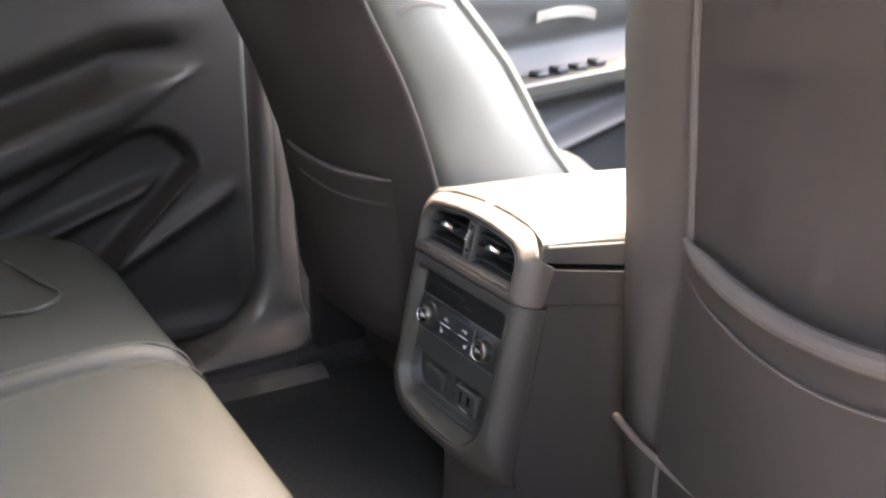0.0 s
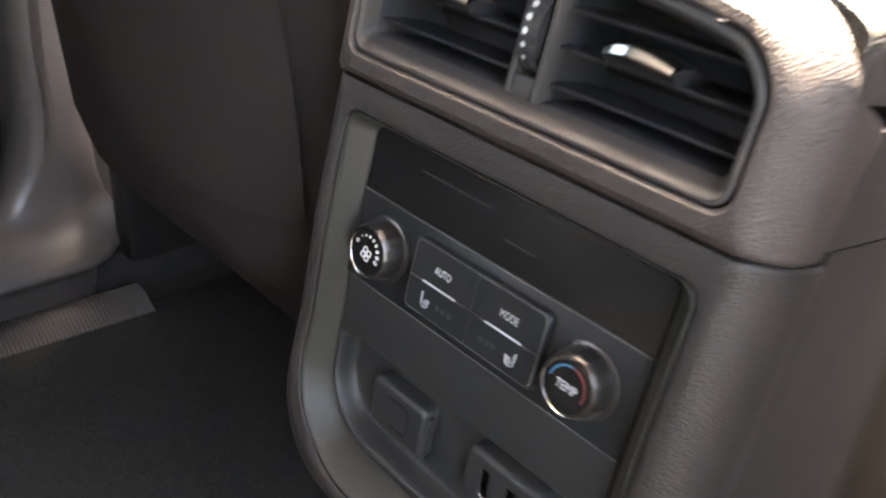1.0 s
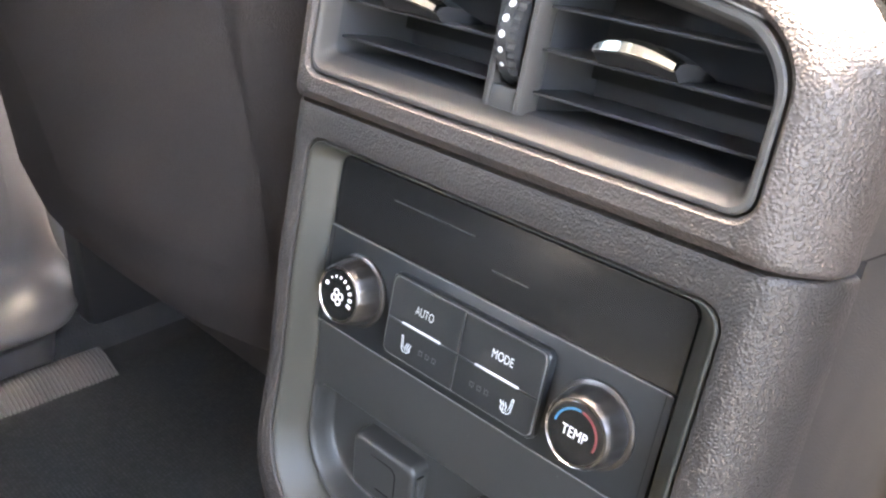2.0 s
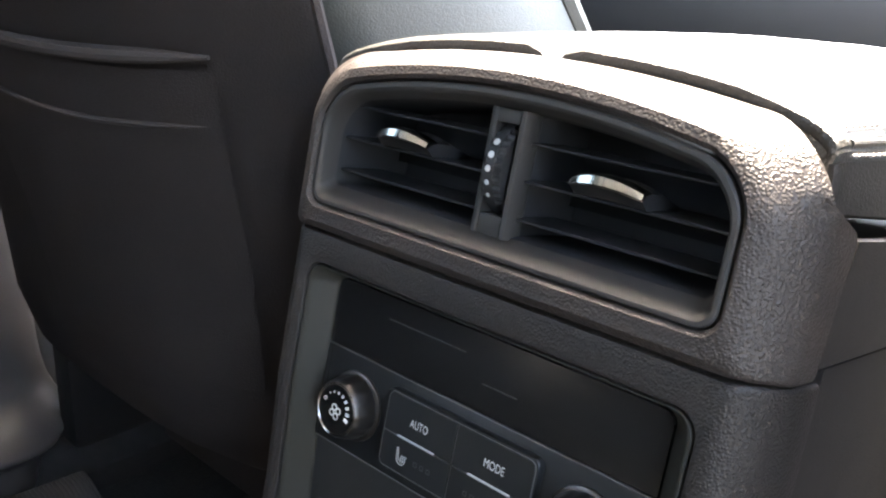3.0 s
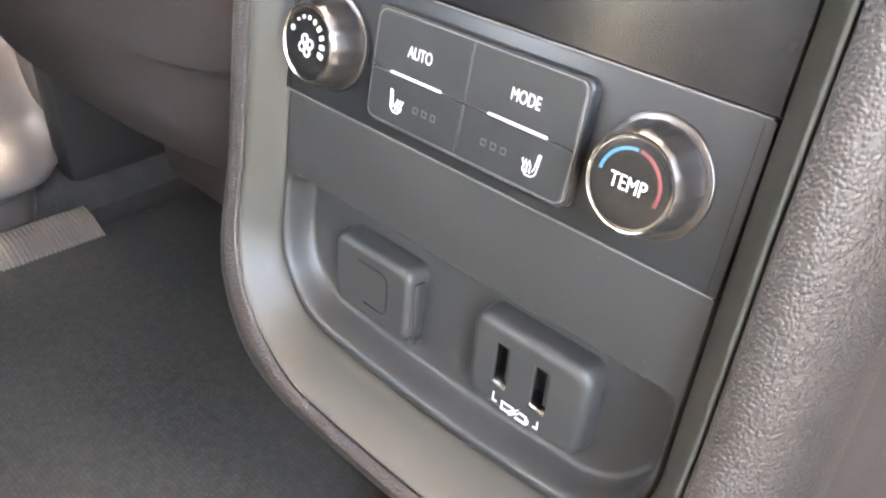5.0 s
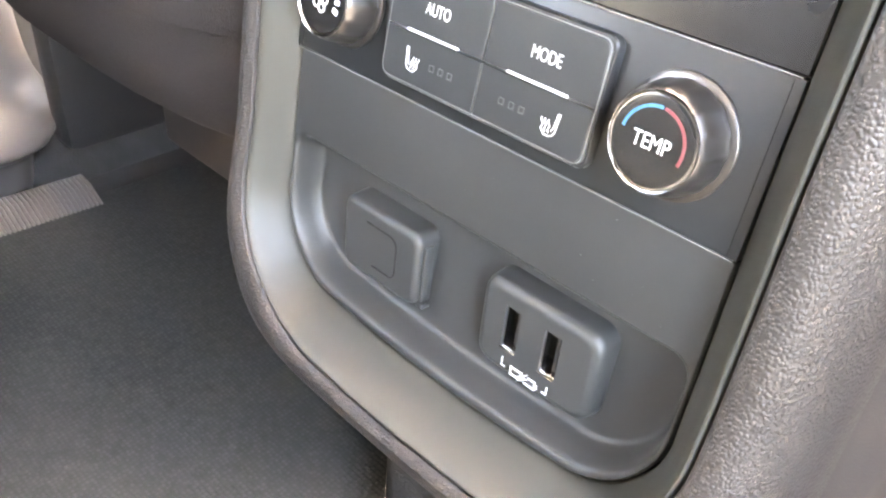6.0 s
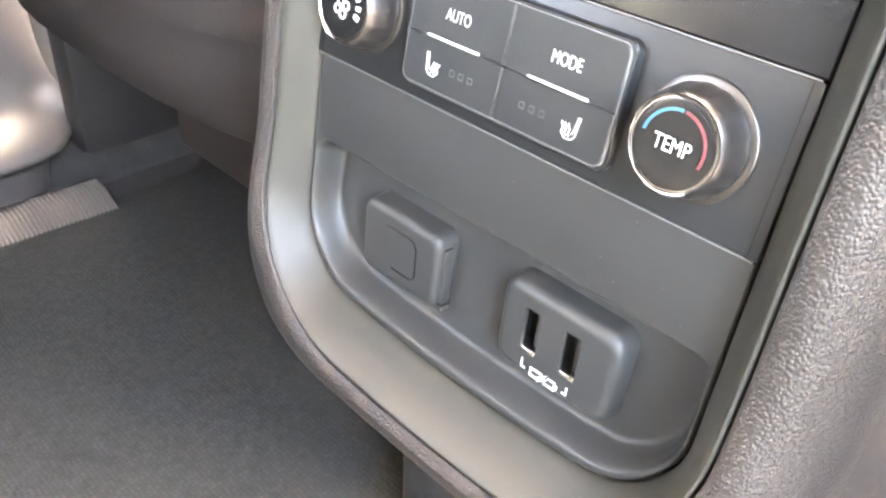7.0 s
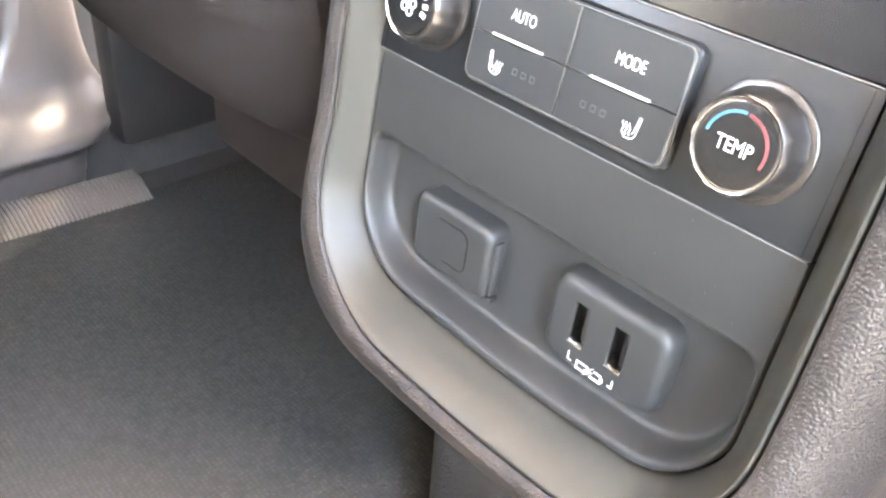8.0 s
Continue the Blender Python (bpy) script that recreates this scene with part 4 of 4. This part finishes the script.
for k in range(15):
    f = k / 14
    y, z = 0.60 + 0.36 * f, 0.512 + 0.030 * f
    w = 0.040 * math.sqrt(max(0.02, 1 - max(0.0, (f - 0.80) / 0.2) ** 2))
    pod.append([(-0.712 - w, y, z), (-0.712 - w, y, z + 0.010), (-0.712 - w * 0.9, y, z + 0.014), (-0.712 + w * 0.9, y, z + 0.014), (-0.712 + w, y, z + 0.008), (-0.712 + w * 0.9, y, z - 0.014), (-0.712, y, z - 0.020)])
part("switch_pod", loft(pod, cap0=True, cap1=True), SATIN, fdoor, "satin armrest pod with a rounded end", m=I4)
for k, y in enumerate((0.68, 0.735, 0.79, 0.845)):
    part("switch", box((-0.735, y, 0.530 + 0.083 * (y - 0.62)), (-0.700, y + 0.032, 0.541 + 0.083 * (y - 0.62) + 0.003 * (k % 2)), 0.004), BUTTON, fdoor, "window switch", m=I4)
part("window_pane", box((-0.800, 0.181, 0.735), (-0.796, 1.10, 1.125)), CLEAR, fdoor, "clear window pane", m=I4)
handle = loft([[(-0.742 + 0.012 * math.sin(math.pi * i / 12), 0.70 + 0.17 * i / 12 + 0, 0.655 + 0.012 * math.sin(math.pi * i / 12) + dz) for dz in (-0.010, 0.012)] + [(-0.752, 0.70 + 0.17 * i / 12, 0.655)] for i in range(13)], cap0=True, cap1=True)
part("inner_handle", handle, CHROME, fdoor, "bright chrome inner handle", m=I4)

# ---- floor mat ----
mat_thing = thing("floor_mat", (-0.40, 0.0, 0.0), "black ribbed-edge carpet mat on the rear footwell floor", "mat")
part("carpet_top", box((-0.625, -0.55, 0.001), (-0.105, 0.28, 0.014), 0.004), MAT, mat_thing, m=I4)
bm = bmesh.new()
for k in range(124):
    y = -0.413 + 0.0044 * k
    dx = 0.06 * (y - 0.08)
    tube([(-0.606 + dx, y, 0.012), (-0.618 + dx, y, 0.018), (-0.632 + dx, y, 0.026), (-0.648 + dx, y, 0.028), (-0.658 + dx, y, 0.022), (-0.662 + dx, y, 0.006)], 0.0021, 6, bm)
ribs = part("ribbed_edge", bm, RUBBER, mat_thing, "ribbed raised rubber edge", m=I4)
ribs["kind"] = "stuff"


# ---- front seats ----
def front_seat(name, cx, dy, label, st, cover, hem_z, sag, hem_r, bow, split, reach, taper):
    """A bucket seat seen from behind: cushion, backrest with side panels and piping, hard seat back, map pocket, rail cover."""
    seat = thing(name, (cx, 0.42 + dy, 0.0), label, "car seat", "front seats")

    def cover_w(z):
        return cover[0] + cover[1] * max(0.0, cover[2] - z)
    rings, back_rings = [], []
    for z, y, d, hw in st:
        pts = []
        n = 12
        for i in range(n + 1):      # rear face, bowed, from left to right
            u = -1 + 2 * i / n
            pts.append((cx + hw * 0.93 * u, y + dy + bow * abs(u) ** 3.5, z))
        pts.append((cx + hw * 0.985, y + dy + bow + 0.022, z + 0.004))
        pts.append((cx + hw, y + dy + 0.5 * d + 0.03, z + 0.02))
        pts.append((cx + hw * 0.99, y + dy + d - 0.012, z + 0.03))
        pts.append((cx + hw * 0.93, y + dy + d + 0.006, z + 0.035))
        pts.append((cx + hw * 0.80, y + dy + d, z + 0.035))
        pts.append((cx + hw * 0.55, y + dy + d - 0.035, z + 0.035))
        pts.append((cx, y + dy + d - 0.045, z + 0.035))
        pts.append((cx - hw * 0.55, y + dy + d - 0.035, z + 0.035))
        pts.append((cx - hw * 0.80, y + dy + d, z + 0.035))
        pts.append((cx - hw * 0.93, y + dy + d + 0.006, z + 0.035))
        pts.append((cx - hw * 0.99, y + dy + d - 0.012, z + 0.03))
        pts.append((cx - hw, y + dy + 0.5 * d + 0.03, z + 0.02))
        pts.append((cx - hw * 0.985, y + dy + bow + 0.022, z + 0.004))
        rings.append(pts)
    # leather front and sides, closed off behind by the vinyl back shell
    if split == 12:
        hides, backs, ends = [r[12:] + r[:1] for r in rings], [r[:13] for r in rings], (12, 0)
    else:
        hides, backs, ends = [r[13:] for r in rings], [[r[-1]] + r[:14] for r in rings], (13, -1)
    part("backrest", loft(hides, cap0=True, cap1=True), LEATHER, seat, "dark leather backrest", m=I4, smooth=70)
    backs = [r + [(r[-1][0] - 0.02, r[-1][1] + 0.010, r[-1][2]), (r[0][0] + 0.02, r[0][1] + 0.010, r[0][2])] for r in backs]
    part("back_shell", loft(backs, cap0=True, cap1=True), BACKING, seat, "dark vinyl back and bolsters", m=I4, smooth=60)
    for k in ends:
        part("corner_piping", tube(smooth_line([r[k] for r in rings[1:-1]]), 0.0030, 6), BACKING, seat, "sewn piping between back and side", m=I4)
    # piping along the front edge of each side panel
    for s in (-1, 1):
        line = [(cx + s * hw * 0.965, y + dy + d - 0.002, z + 0.032) for z, y, d, hw in st[3:9]]
        part("piping", tube(smooth_line(line), 0.0085, 8), LEATHER, seat, "rolled piping", m=I4)
    for s in (-1, 1):
        for z0 in (0.735, 0.760):
            (za, ya, da, ha), (zb, yb, db, hb) = [(a, b) for a, b in zip(st, st[1:]) if a[0] <= z0 <= b[0]][0]
            f = (z0 - za) / (zb - za)
            y, d, hw = ya + (yb - ya) * f, da + (db - da) * f, ha + (hb - ha) * f
            across = [(cx + s * (hw * 0.985 + 0.001), y + dy + bow + 0.026, z0 + 0.004), (cx + s * (hw + 0.0015), y + dy + 0.5 * d + 0.03, z0 + 0.018), (cx + s * (hw * 0.99 + 0.001), y + dy + d - 0.012, z0 + 0.012)]
            part("side_stitch_line", tube(smooth_line(across), 0.0022, 6), BACKING, seat, "sewn line across the side panel", m=I4)
    # stiff rear cover with pocket
    sheet = []
    for z, y, d, hw in st[0:9]:
        sheet.append([(cx + hw * cover_w(z) * u, y + dy + bow * abs(u * cover_w(z) * 1.075) ** 3.5 - 0.006 - 0.004 * (1 - u * u), z) for u in [-1 + 2 * i / 12 for i in range(13)]])
    low = st[0][0]
    cov = loft(sheet, close=False)
    bmesh.ops.solidify(cov, geom=cov.faces[:], thickness=0.008)
    part("back_cover", cov, BACKING, seat, "smooth dark vinyl rear cover", m=I4, smooth=60)

    def back_at(z, u, out):
        for (z0, y0, d0, h0), (z1, y1, d1, h1) in zip(st, st[1:]):
            if z0 <= z <= z1:
                f = (z - z0) / (z1 - z0)
                y, hw = y0 + (y1 - y0) * f, h0 + (h1 - h0) * f
                return Vector((cx + hw * cover_w(z) * u, y + dy + bow * abs(u * cover_w(z) * 1.075) ** 3.5 - 0.006 - 0.004 * max(0.0, 1 - u * u) - out, z))
    # pocket bag: bellies out below a padded hem that sags in the middle; its sides may taper to the foot
    u0, u1 = reach

    def across_pocket(v, z, edge=1.0):
        return (u0 + taper * max(0.0, hem_z - z)) * (1 - v) / 2 * edge + u1 * (1 + v) / 2 * edge

    pocket = []
    for k in range(9):
        f = k / 8
        row = []
        for i in range(17):
            v = -1 + 2 * i / 16
            top = hem_z - 0.007 - sag * (1 - v * v)
            z = 0.330 + (top - 0.330) * f
            row.append(back_at(z, across_pocket(v, z, 0.97), 0.003 + hem_r * 0.5 + 1.6 * hem_r * (1 - v * v) * math.sin(math.pi * min(1, f * 0.75 + 0.15))))
        pocket.append(row)
    bag = loft(pocket, close=False)
    bmesh.ops.solidify(bag, geom=bag.faces[:], thickness=0.005)
    part("map_pocket", bag, BACKING, seat, "slack dark map pocket", m=I4, smooth=60)
    vs = [-1 + 2 * i / 24 for i in range(25)]
    hem = [back_at(hem_z - sag * (1 - v * v), across_pocket(v, hem_z, 0.98), 0.004 + hem_r * 0.8 + 1.4 * hem_r * (1 - v * v)) for v in vs]
    part("pocket_hem", tube(hem, [hem_r * max(0.25, 1 - v ** 8) for v in vs], 10), BACKING, seat, "padded pocket hem", m=I4)
    fold = [back_at(hem_z - 0.036 - sag * 1.3 * (1 - v * v), across_pocket(v, hem_z - 0.036, 0.96), 0.0018 + hem_r * 0.6 + 1.6 * hem_r * (1 - v * v)) for v in vs]
    part("pocket_fold", tube(fold, [0.0018 * max(0.2, 1 - v ** 6) for v in vs], 8), BACKING, seat, "sewn fold under the hem", m=I4)
    if hem_r > 0.008:
        foot = [back_at(0.326 + 0.008 * abs(u), u, 0.008) for u in [-1.42 + 2.84 * i / 28 for i in range(29)]]
        part("lower_hem", tube(foot, 0.0045, 8), BACKING, seat, "thin lower hem", m=I4)
    else:
        side = [back_at(z, across_pocket(-1, z), 0.002) for z in [hem_z - 0.012 * i for i in range(17)]]
        part("pocket_seam", tube(side, 0.0026, 6), BACKING, seat, "raised seam at the pocket's side", m=I4)
    for u in (-1.0, 1.0) if split == 13 else ():
        seam = [back_at(z, u, 0.001) for z in [low + 0.004 + 0.03 * i for i in range(22)]]
        part("side_seam", tube(seam, 0.0034, 6), BACKING, seat, "raised seam", m=I4)
    # cushion, rail cover and base
    rings = []
    for y, top, w in ((0.20, 0.30, 0.255), (0.24, 0.35, 0.268), (0.35, 0.36, 0.271), (0.55, 0.37, 0.271), (0.68, 0.38, 0.260), (0.72, 0.36, 0.24), (0.73, 0.30, 0.23)):
        rings.append([(cx - w * 0.95, y + dy, 0.17), (cx - w, y + dy, 0.24), (cx - w * 0.98, y + dy, top - 0.02), (cx - w * 0.88, y + dy, top + 0.02), (cx - w * 0.6, y + dy, top - 0.005), (cx, y + dy, top - 0.015),
                      (cx + w * 0.6, y + dy, top - 0.005), (cx + w * 0.88, y + dy, top + 0.02), (cx + w * 0.98, y + dy, top - 0.02), (cx + w, y + dy, 0.24), (cx + w * 0.95, y + dy, 0.17)])
    part("cushion", loft(rings, cap0=True, cap1=True), LEATHER, seat, "dark leather seat cushion", m=I4, smooth=70)
    for s in (-1, 1):
        part("rail", box((cx + s * 0.20 - 0.020, 0.29 + dy, 0.0), (cx + s * 0.20 + 0.020, 0.66 + dy, 0.045), 0.008), DOORHARD, seat, "black seat rail cover", m=I4)
        part("base_side", box((cx + s * 0.20 - 0.015, 0.22 + dy, 0.045), (cx + s * 0.20 + 0.015, 0.62 + dy, 0.18), 0.006), DOORHARD, seat, "black seat base side", m=I4)
        part("rail_end", box((cx + s * 0.20 - 0.012, 0.268 + dy, 0.0), (cx + s * 0.20 + 0.012, 0.292 + dy, 0.028), 0.004), SMOKED, seat, "dull metal end of a seat rail", m=I4)
    part("lower_flap", box((cx - 0.22, 0.205 + dy, 0.06), (cx + 0.22, 0.225 + dy, 0.16), 0.006), BACKING, seat, "dark flap under the seat back", m=I4)
    return seat


# stations up each backrest: height, rear line, depth, half width
DRIVER = [(0.254, 0.066, 0.340, 0.245), (0.266, 0.052, 0.360, 0.250), (0.30, 0.042, 0.370, 0.250), (0.40, 0.034, 0.330, 0.250), (0.526, 0.012, 0.235, 0.248), (0.644, -0.030, 0.195, 0.244), (0.747, -0.082, 0.155, 0.236),
          (0.85, -0.130, 0.130, 0.222), (0.93, -0.164, 0.110, 0.200), (0.975, -0.176, 0.090, 0.175), (1.00, -0.165, 0.060, 0.130)]
PASSENGER = [(0.16, 0.125, 0.26, 0.272), (0.20, 0.115, 0.28, 0.278), (0.30, 0.096, 0.29, 0.282), (0.40, 0.084, 0.27, 0.284), (0.526, 0.070, 0.22, 0.286), (0.644, 0.052, 0.19, 0.284), (0.747, 0.034, 0.16, 0.280),
             (0.85, 0.010, 0.130, 0.262), (0.93, -0.010, 0.110, 0.232), (0.975, -0.020, 0.090, 0.200), (1.00, -0.014, 0.060, 0.150)]
driver = front_seat("driver_seat", -0.385, 0.0, "dark leather front seat with sunlit side, seen from behind", DRIVER, (0.925, 0.0, 0.0), 0.526, 0.004, 0.0045, 0.055, 12, (-0.34, 0.84), 1.4)
passenger = front_seat("passenger_seat", 0.418, 0.0, "dark leather front seat with map pocket, seen from behind", PASSENGER, (0.530, 0.48, 0.582), 0.590, 0.030, 0.010, 0.030, 13, (-1.0, 1.0), 0.0)
# added block: keeps the space between seat and door dark
part("side_shield", box((-0.690, 0.125, 0.05), (-0.648, 0.66, 0.30), 0.012), DOORSKIN, driver, "added dark block hiding the lit front door beyond the seat", m=I4)
# added filler: closes the slot that let sun onto the mat
part("side_valance", box((-0.139, 0.10, 0.045), (-0.1125, 0.62, 0.33), 0.006), DOORHARD, driver, "added dark filler that keeps sun out of the gap beside the console", m=I4)
part("recliner_cover", lathe([(0.036, 0.0), (0.036, 0.008), (0.031, 0.012), (0.001, 0.013)], 32, pose(0.150, 0.165, 0.345, 0, 0, -90) @ Matrix.Diagonal((0.9, 1.1, 1.3, 1))), VANE, passenger, "dark plastic recliner cover", m=I4)


# ---- rear bench ----
def bench_cushion(name, x0, x1, r0, r1, label):
    bench = thing(name, ((x0 + x1) / 2, -0.55, 0.0), label, "car seat", "rear bench")
    rings = []
    n = 60
    for i in range(n + 1):
        f = i / n
        x = x0 + (x1 - x0) * f
        e0, e1 = min(1, (x - x0) / r0), min(1, (x1 - x) / r1)
        e = min(e0, e1)
        rnd = math.sqrt(max(0.0, 1 - (1 - e) ** 2))
        top = 0.378 + 0.012 * rnd - 0.008 * math.sin(math.pi * f)
        drop = 0.045 * (1 - rnd)
        front = -0.250 - 0.05 * (1 - rnd)
        far = 0.06 * max(0, (-0.50 - x) / 0.16) ** 2
        prof = [(-1.02, 0.16), (-1.02, top - drop - 0.06), (-0.85, top - drop - 0.035), (-0.62, top - drop - 0.018), (-0.45, top - drop - 0.004), (-0.36, top - drop), (-0.31, top - drop - 0.004), (-0.277, top - drop - 0.018),
                (-0.258, top - drop - 0.042), (-0.252, top - drop - 0.075), (-0.262, 0.25), (-0.30, 0.17), (-0.30, 0.16)]
        rings.append([(x, y - (far if y > -0.5 else 0) - (0.05 * (1 - rnd) * 0.4 if y > -0.4 else 0), z) for y, z in prof])
    part("cushion", loft(rings, cap0=True, cap1=True), BENCH, bench, "dark grey leather bench cushion", m=I4, smooth=70)
    part("base", box((x0 + 0.04, -1.0, 0.0), (x1 - 0.04, -0.36, 0.165), 0.01), DOORHARD, bench, "dark seat base", m=I4)
    return bench


left_bench = bench_cushion("narrow_bench", -0.655, -0.160, 0.05, 0.024, "narrow dark leather rear bench section beside the door")
right_bench = bench_cushion("wide_bench", -0.155, 0.660, 0.024, 0.05, "wide dark leather rear bench section")
line = smooth_line([(-0.42, -0.50, 0.378), (-0.345, -0.44, 0.384), (-0.335, -0.39, 0.385), (-0.37, -0.36, 0.385), (-0.43, -0.375, 0.386), (-0.52, -0.40, 0.385)])
part("insert_seam", tube(line, 0.003, 6), BENCH, left_bench, "sewn seam round the insert", m=I4)
for bench, x in ((left_bench, -0.184), (right_bench, -0.131)):
    edge = [(x, y, z + 0.0006) for y, z in ((-0.90, 0.342), (-0.62, 0.370), (-0.45, 0.383), (-0.36, 0.3868), (-0.31, 0.383), (-0.277, 0.369), (-0.2575, 0.346), (-0.2515, 0.313))]
    part("edge_piping", tube(smooth_line(edge), 0.0024, 6), BENCH, bench, "rolled piping along the edge", m=I4)
